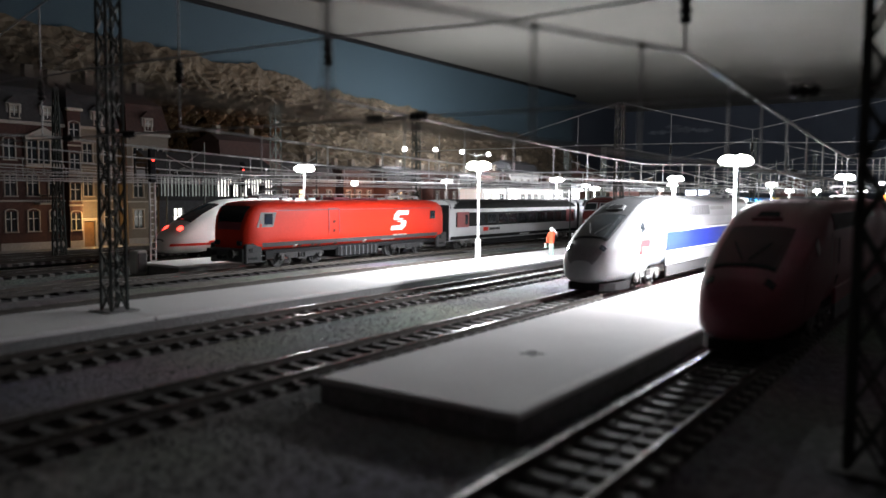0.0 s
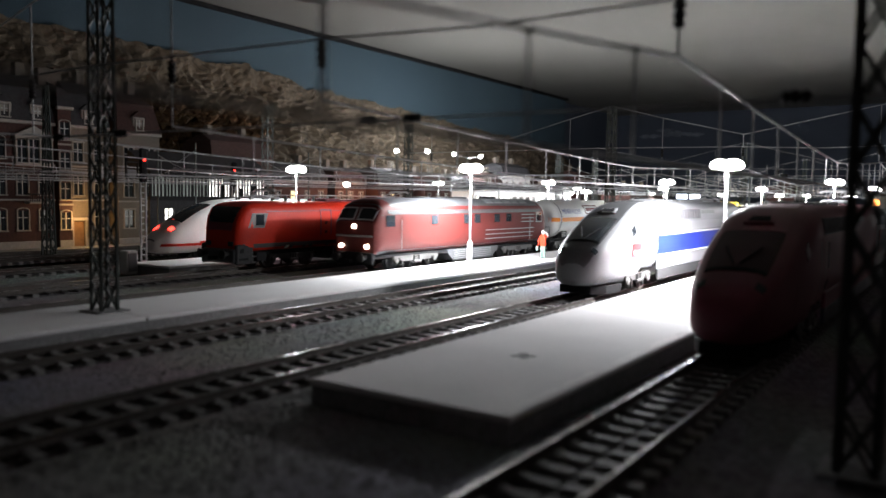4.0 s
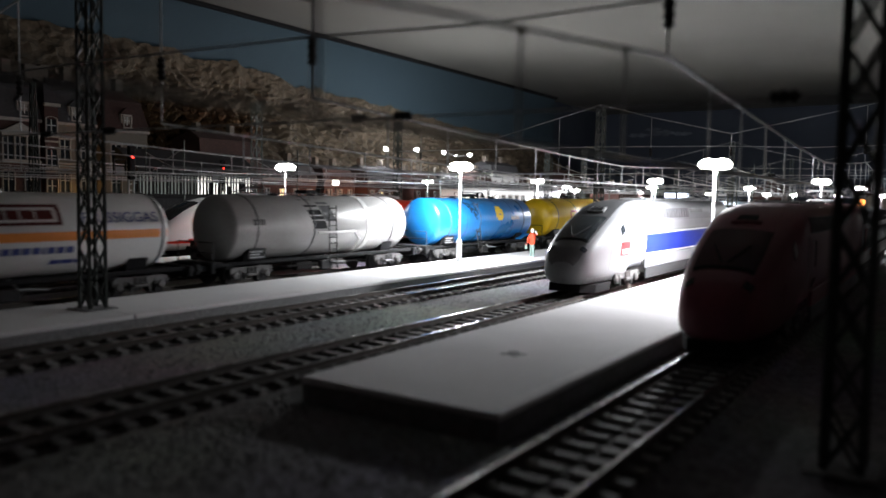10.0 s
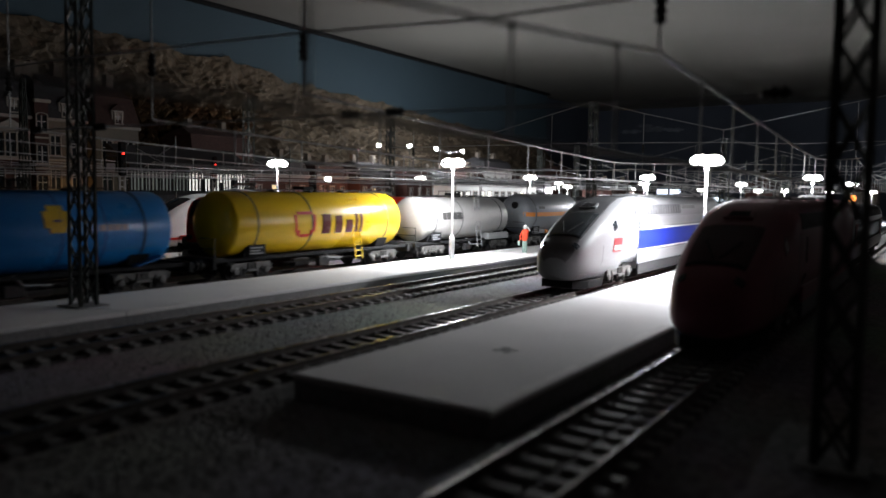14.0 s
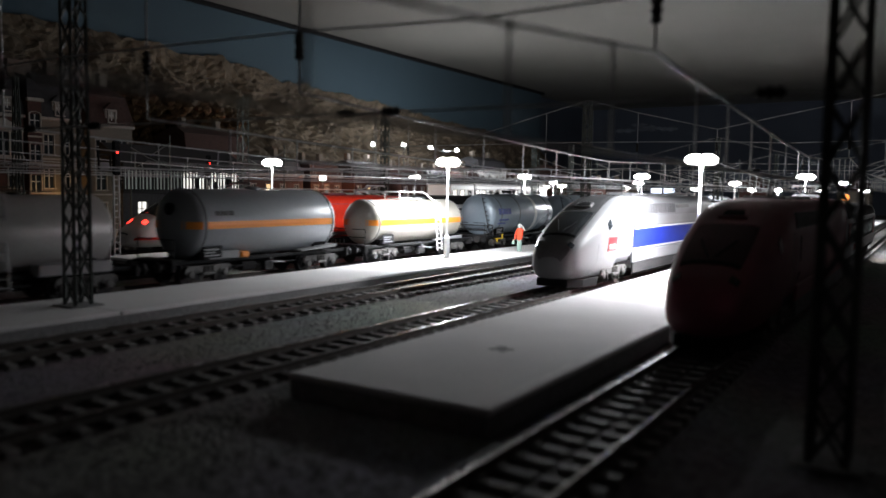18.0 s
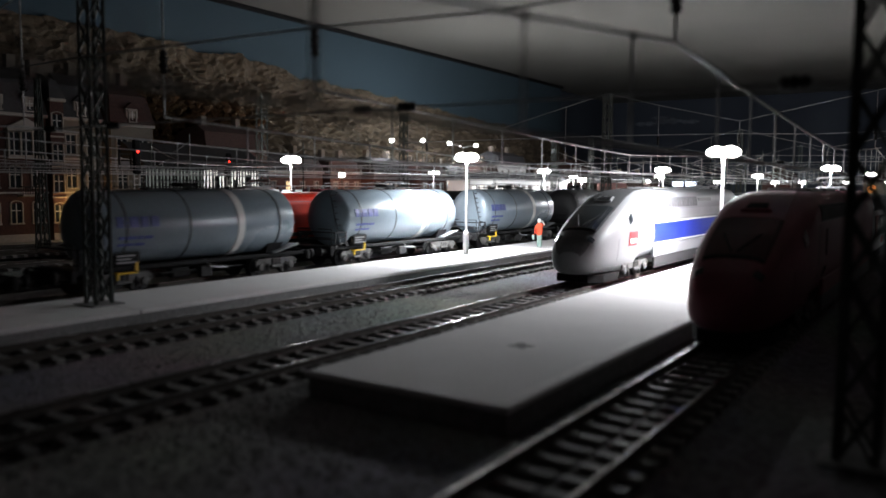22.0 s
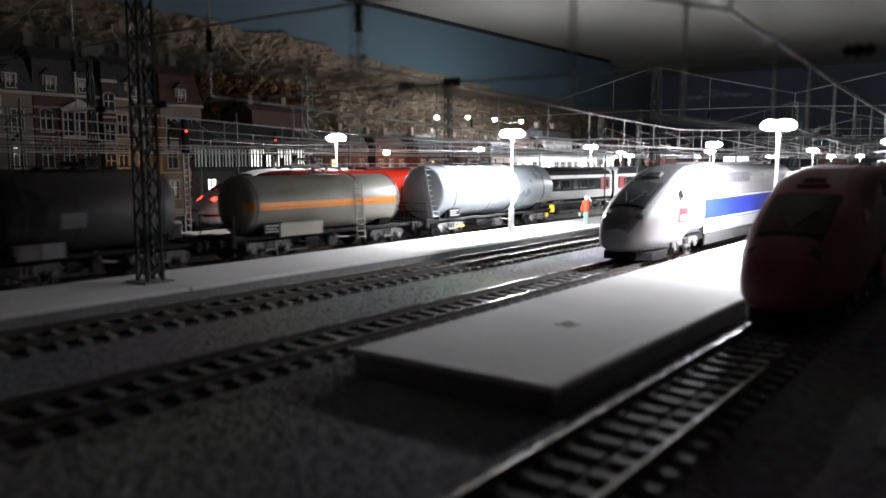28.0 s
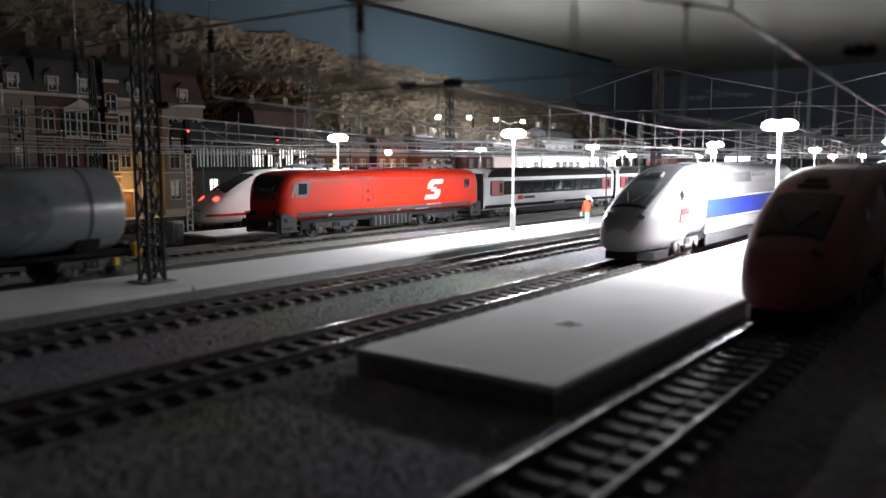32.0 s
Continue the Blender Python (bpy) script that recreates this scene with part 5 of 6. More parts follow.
w, b, tank, L = joins(tank_wagon(2702, 2815, TANKDUSTY, "dusty white gas tank wagon with a faded orange stripe", WHEELS, 14.4, 26.2, 9.5, ORANGE, None, "gas"))
ladder(w, 16.4, L * 0.66, 5, 38, 6, TANKDUSTY, 2.5)
m = Mesh()
for s in (-1, 1):
    m.wire([(s * 6, L * 0.4, 40.5), (s * 6, L * 0.4, 44.5), (s * 6, L * 0.6, 44.5), (s * 13, L * 0.66, 38)], 0.5)
m.box(-6, 6, L * 0.42, L * 0.58, 40.6, 41.2)
part("service_platform", m, TANKDUSTY, w)
part("side_box", Mesh().box(9, 15, L * 0.16, L * 0.42, 10.5, 17.5, 0.5), TANKDUSTY, w)
w, b, tank, L = joins(tank_wagon(2847, 2993, TANKPALE, "long pale silver tank wagon at the train's end", WHEELS, 16.8, 28.3, 9.5, None, (0.62,), "plain"))
part("label_edge", b.side(33.4, 56.6, 29.1, 32.9, 0.2, 1, 0, 4, 2), DULLRED, tank, "thin red label edge")
part("label", b.side(34, 56, 29.6, 32.4, 0.35, 1, 0, 4, 2), WHITE, tank, "white label")
part("writing", bars(b, 36, 30.5, [5, 5, 6], 0.8, 0.8, 0.5), DULLRED, tank)
ladder(w, 13.5, 1.0, 12, 44, 6, TANKSILVER, 7)
part("step", Mesh().box(10, 14.5, 20, 30, 5.6, 6.4, 0.2), YELLOW, w)
part("end_handle", Mesh().box(11, 14.4, L + 1, L + 4, 8.5, 14.5, 0.5).box(12, 14.4, L - 8, L - 6, 6.0, 9.0, 0.3), YELLOW, w, "yellow end handle")

# ---- lamps ----
LAMPS = [(-268, 428, 0.74), (-268, 825, 1.2), (-268, 1290, 1.0), (-104, 415, 1.2), (-104, 810, 1.3), (-104, 1190, 0.5), (-421, 424, 0.19), (-421, 850, 0.9), (-421, 1280, 0.8), (-630, 920, 0.5), (-630, 1400, 1.0)]
LAMP_WATTS = 0.85
for x, y, k in LAMPS:
    if x == -104:
        platform_lamp(x, y, 64, PLAT, LAMP_WATTS * k, 0.76 if y == 415 else 0.6, 0.09 if y == 415 else 0.1, 176.0)
    else:
        platform_lamp(x, y, 64, PLAT, LAMP_WATTS * k, 0.84 if x == -268 and y < 500 else 0.55, 0.06 if x == -268 and y < 500 else 0.24 if x == -268 else 0.38, 169.0 if x == -268 and y < 500 else 172.0)
for x, y in ((-268, 1700), (-421, 1650), (-104, 1560), (-560, 1280), (-560, 1620), (-700, 1250), (-760, 1650), (-330, 1760), (-200, 1820), (60, 1250), (60, 1640)):
    platform_lamp(x, y, 64, GROUND, LAMP_WATTS * {1280: 1.0, 1700: 0.8, 1560: 0.5, 1250: 0.2, 1620: 0.4, 1760: 0.25}.get(y, 0), 0.55, 0.22)


def street_lamp(x, y, height, heads, base, watts=0.0):
    ob = thing("street_lamp", at(x, y, base), "lit street lamp on a tall thin post", "lamp", "street lamps")
    part("post", Mesh().tube((0, 0, 0), (0, 0, height), 0.9, 0.6, 8), MAST, ob)
    for d in heads:
        if d:
            part("arm", Mesh().wire([(0, 0, height - 4), (0, d * 0.5, height - 0.5), (0, d, height)], 0.45), POST, ob)
        part("lamp_head", Mesh().lathe((0, d, height), [(1.6, -1.6), (3.8, 0), (4.4, 2.4), (3.2, 4.6), (0.6, 5.4)], 14), BULB, ob, "glowing white lamp head", True).visible_shadow = False
    if watts:
        lamp_light(x, y, base + height + 3, watts)
    return ob


street_lamp(-612, 700, 62, [0], GROUND, 0.03)
street_lamp(-800, 1042, 70, [0], 50, 0.25)
street_lamp(-800, 1132, 72, [0], 52, 0.0)
street_lamp(-800, 1266, 74, [-47, 47], 50, 1.0)


# ---- masts and catenary ----
def lattice_mast(x, y, height, foot=5.5, top=6.0, base=PLAT):
    ob = thing("lattice_mast", at(x, y, base), "dark lattice catenary mast", "mast", "catenary masts")
    part("base_plate", Mesh().box(-foot * 1.2, foot * 1.2, -foot * 1.2, foot * 1.2, 0, 0.5, 0.2), KERB, ob)
    for sx in (-1, 1):
        for sy in (-1, 1):
            part("leg", Mesh().tube((sx * foot * 0.6, sy * foot * 0.6, 0.5), (sx * top * 0.5, sy * top * 0.5, height), 0.75, 0.6, 5), MAST, ob)
    n = int(height / 11)
    for f in range(4):
        m = Mesh()
        for k in range(n):
            z0, z1 = height * k / n, height * (k + 1) / n
            w0, w1 = foot * 0.6 + (top * 0.5 - foot * 0.6) * z0 / height, foot * 0.6 + (top * 0.5 - foot * 0.6) * z1 / height
            s = 1 if k % 2 else -1
            for t in (s, -s):
                p = [(t * w0, w0, z0), (-t * w1, w1, z1)]
                if f == 1:
                    p = [(x2, -y2, z2) for x2, y2, z2 in p]
                elif f == 2:
                    p = [(y2, x2, z2) for x2, y2, z2 in p]
                elif f == 3:
                    p = [(-y2, x2, z2) for x2, y2, z2 in p]
                m.tube(p[0], p[1], 0.4, 0.4, 4)
        part("lattice", m, MAST, ob)
    return ob


MAST_X = (-495.0, -268.0, -15.2)
for y in (165, 665, 1165, 1665):
    for x in MAST_X:
        lattice_mast(x, y + (4 if x == -268 and y == 165 else 0), 128, base=PLAT if x == -268 else GROUND + 0.3)
lattice_mast(-488, 458, 126, base=GROUND + 0.3)
lattice_mast(-560, 1165, 126, base=GROUND + 0.3)


def cross_span(y, r=0.35):
    """Head-span wires across the tracks with a hanger at each track."""
    ob = thing("cross_span", at(0, y, 0), "grey cross-span wires between lattice masts", "catenary", "catenary")
    nodes = [(-495, 128), (-465, 121), (-375, 103), (-308, 120), (-268, 130), (-221, 117), (-154, 101), (-56, 120), (-14, 128)]
    part("span_wire", Mesh().wire([(a, 0, z) for a, z in nodes], r), WIRE, ob)
    part("steady_wire", Mesh().wire([(-495, 0, 92), (-268, 0, 92.5), (-155, 0, 91), (-98, 0, 88.8), (-14, 0, 90)], r), WIRE, ob)
    part("lower_wire", Mesh().wire([(-495, 0, 68), (-14, 0, 67)], r * 0.8), WIRE, ob)
    for x in (-290, -250, -137, -122, -29):
        part("insulator", Mesh().lathe_x((x - 3, 0, 67.5), [(0.4, 0), (1.4, 0.8), (0.9, 1.8), (1.5, 2.8), (0.9, 3.8), (1.4, 5.0), (0.4, 6)], 8), IRON, ob, "dark insulator", True)
    for x in TRACKS:
        x += 4.0 if x == TRACKS[0] and y < 600 else 0.0
        zt = [z0 + (z1 - z0) * (x - a0) / (a1 - a0) for (a0, z0), (a1, z1) in zip(nodes, nodes[1:]) if a0 <= x <= a1][0]
        low = {TRACKS[0]: 78, TRACKS[0] + 4.0: 77, TRACKS[1]: 74}.get(x, 69)
        part("hanger", Mesh().wire([(x, 0, zt), (x, 0, low)], 0.3), WIRE, ob)
        part("insulator", Mesh().lathe((x, 0, 83), [(0.4, 0), (1.5, 0.8), (0.9, 1.8), (1.5, 2.8), (0.9, 3.8), (1.5, 5.0), (0.9, 6), (1.4, 7), (0.4, 8)], 8), IRON, ob, "dark insulator", True)
    return ob


for y in (165, 665, 1165, 1665):
    cross_span(y)


def catenary(x, y0, y1, hi=69.0, lo=60.5, contact=54.6, drops=None):
    """One span: messenger wire, contact wire and droppers."""
    ob = thing("overhead_line", at(x, 0, 0), "pale metal contact wire with droppers over a track", "catenary", "overhead lines")
    n = 14
    pts = []
    for i in range(n + 1):
        t = i / n
        pts.append((0, y0 + (y1 - y0) * t, lo + (hi - lo) * abs(2 * t - 1) ** 1.25))
    part("messenger_wire", Mesh().wire(pts, 0.4, 6), WIRE, ob)
    part("contact_wire", Mesh().wire([(0, y0, contact), (0, y1, contact)], 0.4, 6), WIRE, ob)
    for y in drops or [q[1] for q in pts[1:-1]]:
        top = (0, y, lo + (hi - lo) * abs(2 * (y - y0) / (y1 - y0) - 1) ** 1.25)
        part("dropper", Mesh().tube((0, y, contact), top, 0.27, 0.27, 5), WIRE, ob)
        part("dropper_clip", Mesh().box(-0.5, 0.5, y - 0.6, y + 0.6, top[2] - 0.7, top[2] + 0.5, 0.1), WIRE, ob)
    return ob


for x in TRACKS + [-545.0, -590.0]:
    hi, lo = {TRACKS[0]: (78.0, 66.0), TRACKS[1]: (74.0, 64.5)}.get(x, (69.0, 60.5))
    for y in (-335, 165, 665, 1165, 1665):
        if y < 0 and x in (TRACKS[1], TRACKS[2]):
            continue  # these two lines are anchored at the first cross-span
        near = x == TRACKS[0] and y < 600
        catenary(x + 4.0 if near else x, y, min(y + 500, 1900), hi - 0.7 if near else hi, 56.8 if near and y < 0 else lo, 54.6, [140.0 - 42 * k for k in range(11)] if near and y < 0 else None)

# ---- the small figure on the platform ----
m = Mesh()
for s in (-1, 1):
    m.tube((s * 1.1, 0, 0), (s * 0.9, 0, 9), 0.9, 1.2, 8)
m.loft([[(r * c, r * 0.65 * d, z) for c, d in [(math.cos(k * math.pi / 5), math.sin(k * math.pi / 5)) for k in range(10)]] for r, z in ((2.0, 8.6), (2.5, 10.5), (2.8, 15), (2.4, 17.2), (1.0, 17.8))])
m.wire([(-2.4, 0, 16.2), (-3.4, -0.8, 12.5), (-2.6, -2.0, 9.6)], 0.7, 6)
m.wire([(2.4, 0, 16.2), (4.2, -0.6, 16.8), (2.6, -1.4, 19.6)], 0.7, 6)
m.box(-4.6, -2.8, -3.2, -1.6, 5.4, 9.2, 0.3)
m.lathe((0, 0, 17.6), [(0.7, 0), (1.4, 0.9), (1.5, 2.0), (1.1, 3.0), (0.3, 3.4)], 10)
VEST = surface("orange_red_vest", (0.75, 0.07, 0.02), 0.6)
fig = part("figurine", m, VEST, None, "", True, at(-262, 522, PLAT))
for paint in (surface("pale_green_trousers", (0.26, 0.36, 0.32), 0.7), WHITE):
    fig.data.materials.append(paint)
for face in fig.data.polygons:
    z = face.center.z / MM
    face.material_index = 1 if z < 8.7 else 2 if z > 17.9 else 0
tagged(fig, "tiny model figurine in an orange-red vest standing on the platform", "figurine")

# ---- backdrop: rocks, hills and houses ----
ROCK = surface("rock_relief", (0.12, 0.091, 0.061), 0.95, 0, 0.3, 70, 7, 0.9, 2.5, 0.75, (0.045, 0.033, 0.023))
nt = ROCK.node_tree
crack = node(nt, "ShaderNodeTexVoronoi", Scale=26.0)
crack.feature = "DISTANCE_TO_EDGE"
warp = node(nt, "ShaderNodeTexNoise", Scale=18.0, Detail=4.0)
tc = nt.nodes.new("ShaderNodeTexCoord")
add = nt.nodes.new("ShaderNodeMixRGB")
add.inputs[0].default_value = 0.06
nt.links.new(tc.outputs["Object"], warp.inputs["Vector"])
nt.links.new(tc.outputs["Object"], add.inputs[1])
nt.links.new(warp.outputs["Color"], add.inputs[2])
nt.links.new(add.outputs[0], crack.inputs["Vector"])
edge = nt.nodes.new("ShaderNodeMapRange")
edge.inputs["From Max"].default_value, edge.inputs["To Min"].default_value = 0.04, 0.4
nt.links.new(crack.outputs["Distance"], edge.inputs["Value"])
bsdf = nt.nodes["Principled BSDF"]
old = bsdf.inputs["Base Color"].links[0].from_socket
sc = nt.nodes.new("ShaderNodeVectorMath")
sc.operation = "SCALE"
nt.links.new(old, sc.inputs[0])
nt.links.new(edge.outputs["Result"], sc.inputs["Scale"])
nt.links.new(sc.outputs["Vector"], bsdf.inputs["Base Color"])
m = Mesh()
ny, nz = 280, 54
rows = []
for i in range(ny + 1):
    y = -200 + 2300 * i / ny
    top = 262 - 75 * max(0, (y - 700) / 1300) - 16 * noise.noise((y * 0.012, 3.1, 0)) - 8 * noise.noise((y * 0.05, 1.1, 0))
    col = []
    for j in range(nz + 1):
        t = j / nz
        z = GROUND + (top - GROUND) * t
        q = noise.noise((y * 0.02, z * 0.03, 0)) * 26 + abs(noise.noise((y * 0.055, z * 0.09, 7))) * 16 + noise.noise((y * 0.15, z * 0.2, 2)) * 5 - abs(noise.noise((y * 0.08 + z * 0.05, z * 0.11 - y * 0.03, 5))) * 13
        x = WALL_X + 4 + (1 - t) ** 1.3 * 190 + q * (0.25 + 0.75 * math.sin(math.pi * min(1, t * 1.02)))
        col.append((max(x, WALL_X + 1), y, z))
    rows.append(col)
m.add([p for c in rows for p in c], [(i * (nz + 1) + j, (i + 1) * (nz + 1) + j, (i + 1) * (nz + 1) + j + 1, i * (nz + 1) + j + 1) for i in range(ny) for j in range(nz)])
setting("rock_face", m, ROCK, "rough brown rock relief along the backdrop", "rock")


# ---- houses at the foot of the rocks ----
BRICK = surface("red_brick_wall", (0.068, 0.031, 0.026), 0.9, 0, 0.25, 500, 20, 0.4, 0.25, 0.4, (0.09, 0.04, 0.03))
PLASTER = surface("pale_plaster", (0.17, 0.145, 0.12), 0.9, 0, 0.1, 500, 18, 0.25, 0.15, 0.45, (0.1, 0.08, 0.065))
STONE = surface("sandstone_trim", (0.36, 0.33, 0.3), 0.85, 0, 0.12, 500, 30, 0.3, 0.15, 0.25, (0.2, 0.17, 0.14))
SLATE = surface("slate_roof", (0.03, 0.03, 0.034), 0.7, 0, 0.3, 400, 30, 0.5, 0.3, 0.3, (0.06, 0.05, 0.05))
TILE = surface("red_tile_roof", (0.05, 0.024, 0.02), 0.85, 0, 0.3, 400, 30, 0.5, 0.3, 0.4, (0.07, 0.035, 0.03))
DOORWOOD = surface("door_wood", (0.22, 0.12, 0.05), 0.6, 0, 0.2, 300, 30, 0.2, 0.1, 0.2)
WOODLAND = surface("autumn_scrub", (0.09, 0.046, 0.018), 1.0, 0, 0.5, 350, 30, 0.9, 1.2, 0.5, (0.05, 0.055, 0.02))


def window(parent, y, z, w, h, x=0.0, arched=False, pane=None):
    """A window in a front that faces +x: trim, frame bars, sill and recessed pane."""
    m = Mesh()
    t = 1.3
    m.box(x - 0.5, x + 0.9, y - w / 2 - t, y - w / 2, z, z + h, 0.2)
    m.box(x - 0.5, x + 0.9, y + w / 2, y + w / 2 + t, z, z + h, 0.2)
    if arched:
        for k in range(6):
            a, c = math.pi * k / 6, math.pi * (k + 1) / 6
            r0, r1 = w / 2, w / 2 + t
            q = [(r0, a), (r1, a), (r1, c), (r0, c)]
            m.loft([[(xx, y - r * math.cos(s), z + h + 0.45 * r * math.sin(s)) for r, s in q] for xx in (x - 0.5, x + 0.9)])
    else:
        m.box(x - 0.5, x + 1.1, y - w / 2 - t - 0.6, y + w / 2 + t + 0.6, z + h, z + h + 1.5, 0.2)
    ob = part("window", m, STONE, parent)
    part("sill", Mesh().box(x - 0.5, x + 1.7, y - w / 2 - t - 0.5, y + w / 2 + t + 0.5, z - 1.2, z, 0.2), STONE, ob)
    f = Mesh().box(x - 0.6, x + 0.1, y - 0.35, y + 0.35, z, z + h).box(x - 0.6, x + 0.1, y - w / 2, y + w / 2, z + h * 0.62, z + h * 0.62 + 0.6)
    part("window_frame", f, POST, ob)
    part("pane", Mesh().box(x - 1.2, x - 0.7, y - w / 2, y + w / 2, z, z + h + (w * 0.2 if arched else 0)), pane or GLASS, ob)
    return ob


def wall_with_openings(y0, y1, z0, z1, holes, thick=3.0):
    """A front wall in the plane x = 0 with real openings: holes of (y, z, w, h) on a common grid."""
    ys = sorted({y0, y1, *[round(h[0] - h[2] / 2, 3) for h in holes], *[round(h[0] + h[2] / 2, 3) for h in holes]})
    zs = sorted({z0, z1, *[h[1] for h in holes], *[h[1] + h[3] for h in holes]})
    na, nb = len(ys), len(zs)

    def solid(i, j):
        if not (0 <= i < na - 1 and 0 <= j < nb - 1):
            return False
        ym, zm = (ys[i] + ys[i + 1]) / 2, (zs[j] + zs[j + 1]) / 2
        return not any(abs(ym - h[0]) < h[2] / 2 and h[1] < zm < h[1] + h[3] for h in holes)

    v = [(x, y, z) for x in (0, -thick) for y in ys for z in zs]
    o, f = na * nb, []
    for i in range(na - 1):
        for j in range(nb - 1):
            if not solid(i, j):
                continue
            q = [i * nb + j, (i + 1) * nb + j, (i + 1) * nb + j + 1, i * nb + j + 1]
            f += [tuple(q), tuple(o + k for k in q[::-1])]
            for (di, dj), (a, c) in (((0, -1), (0, 1)), ((1, 0), (1, 2)), ((0, 1), (2, 3)), ((-1, 0), (3, 0))):
                if not solid(i + di, j + dj):
                    f.append((q[a], q[c], o + q[c], o + q[a]))
    used = sorted({k for face in f for k in face})
    back = {k: n for n, k in enumerate(used)}
    return Mesh().add([v[k] for k in used], [tuple(back[k] for k in face) for face in f])


def town_house(x, y0, y1, storeys, floor_h, wall, roof, label, cols, roof_h=34.0, dormers=0, win=(9.0, 17.0), arched=False, lit=(), door=None, depth=60.0, base=GROUND, first=17.0, turn=0, lit_pane=None):
    ob = thing("town_house", at(x, y0, base, turn), label, "house", "town houses")
    L, H = y1 - y0, first + storeys * floor_h
    holes = []
    for r in range(storeys):
        for c in range(cols):
            yy = L * (c + 0.5) / cols
            if door is not None and r == 0 and c == door:
                continue
            holes.append((yy, first + r * floor_h, win[0], win[1]))
    dh = None
    if door is not None:
        dh = (L * (door + 0.5) / cols, 0.0, 11.0, 24.0)
        holes.append(dh)
    part("front_wall", wall_with_openings(0, L, -2, H, holes), wall, ob)
    part("side_wall", Mesh().box(-depth, -3, 0, 3, -2, H), wall, ob)
    part("side_wall", Mesh().box(-depth, -3, L - 3, L, -2, H), wall, ob)
    part("floor_slab", Mesh().box(-depth, -3.2, 3.2, L - 3.2, H - 2, H - 0.5), BLACK, ob)
    part("back_wall", Mesh().box(-depth - 3, -depth, 0, L, -2, H), wall, ob)
    part("plinth", Mesh().box(0, 1.2, 0, L, -2, 7, 0.3) if dh is None else Mesh().box(0, 1.2, 0, dh[0] - 7, -2, 7, 0.3).box(0, 1.2, dh[0] + 7, L, -2, 7, 0.3), STONE, ob)
    for r in range(1, storeys):
        part("string_course", Mesh().box(-0.2, 1.0, -0.5, L + 0.5, first + r * floor_h - 5.5, first + r * floor_h - 3.9, 0.2), STONE, ob)
    part("cornice", Mesh().box(-1, 2.6, -1.5, L + 1.5, H - 0.8, H + 2.2, 0.5), STONE, ob)
    for k, h in enumerate(holes):
        if h is dh:
            part("door", Mesh().box(-1.5, -0.6, h[0] - 5.4, h[0] + 5.4, 0, 23.5, 0.2), DOORWOOD, ob)
            part("portal", Mesh().box(-0.4, 1.6, h[0] - 7.5, h[0] - 5.5, -2, 25.5, 0.3).box(-0.4, 1.6, h[0] + 5.5, h[0] + 7.5, -2, 25.5, 0.3).box(-0.4, 2.0, h[0] - 8.5, h[0] + 8.5, 24.2, 27, 0.4), STONE, ob)
        else:
            window(ob, h[0], h[1], h[2], h[3], 0.0, arched, (lit_pane or WARM) if k in lit else None)
    # mansard roof
    z = H + 2.0
    part("roof", Mesh().loft([[(2.2, -1.5, z), (2.2, L + 1.5, z), (-depth - 4, L + 1.5, z), (-depth - 4, -1.5, z)], [(-6, 3, z + roof_h * 0.7), (-6, L - 3, z + roof_h * 0.7), (-depth + 4, L - 3, z + roof_h * 0.7), (-depth + 4, 3, z + roof_h * 0.7)],
                              [(-depth * 0.45, 8, z + roof_h), (-depth * 0.45, L - 8, z + roof_h), (-depth * 0.55, L - 8, z + roof_h), (-depth * 0.55, 8, z + roof_h)]]), roof, ob)
    for k in range(dormers):
        yy = L * (k + 0.5) / dormers
        d = part("dormer", Mesh().box(-14, 0.4, yy - 6.5, yy + 6.5, z, z + 15, 0.4), STONE, ob)
        part("dormer_roof", Mesh().loft([[(2, yy - 8, z + 15), (2, yy + 8, z + 15), (-15, yy + 8, z + 15), (-15, yy - 8, z + 15)], [(1, yy - 0.5, z + 21), (1, yy + 0.5, z + 21), (-15, yy + 0.5, z + 21), (-15, yy - 0.5, z + 21)]]), roof, d)
        window(ob, yy, z + 2.5, 6.5, 10, 0.9)
    for yy in (L * 0.2, L * 0.75):
        part("chimney", Mesh().box(-depth * 0.6, -depth * 0.6 + 8, yy - 4, yy + 4, z + roof_h * 0.5, z + roof_h + 12, 0.4), PLASTER, ob)
    return ob


town_house(-682, 218, 325, 3, 31, PLASTER, SLATE, "pale plastered town house with a mansard roof", 4, 40, 3)
town_house(-682, 326, 383.5, 3, 31, BRICK, SLATE, "red brick town house with pale arched window trim", 3, 42, 2, (9, 17), True)
town_house(-676, 384, 396.5, 4, 27, BRICK, SLATE, "narrow red brick stair tower with pale trim", 1, 24, 0, (9, 15), True)
town_house(-684, 397, 438, 3, 31, PLASTER, SLATE, "pale town house with a warmly lit wooden door", 2, 42, 1, (9, 17), False, (), 0)
town_house(-672, 440, 486, 3, 30, PLASTER, TILE, "pale house with a white gable beside the station", 2, 40, 1, (10, 17))
bay = thing("bay_window", at(-682, 348, GROUND), "pale triple bay window with a small balcony on the brick house", "bay window")
part("bay", Mesh().box(-0.5, 5.0, -1.0, 33.0, 72.5, 76.0, 0.5).box(-0.5, 5.0, -1.0, 33.0, 96.0, 99.0, 0.5), STONE, bay)
for k in range(4):
    part("pilaster", Mesh().box(0.5, 4.2, k * 10.4 - 0.4, k * 10.4 + 1.2, 76.0, 96.0, 0.2), STONE, bay)
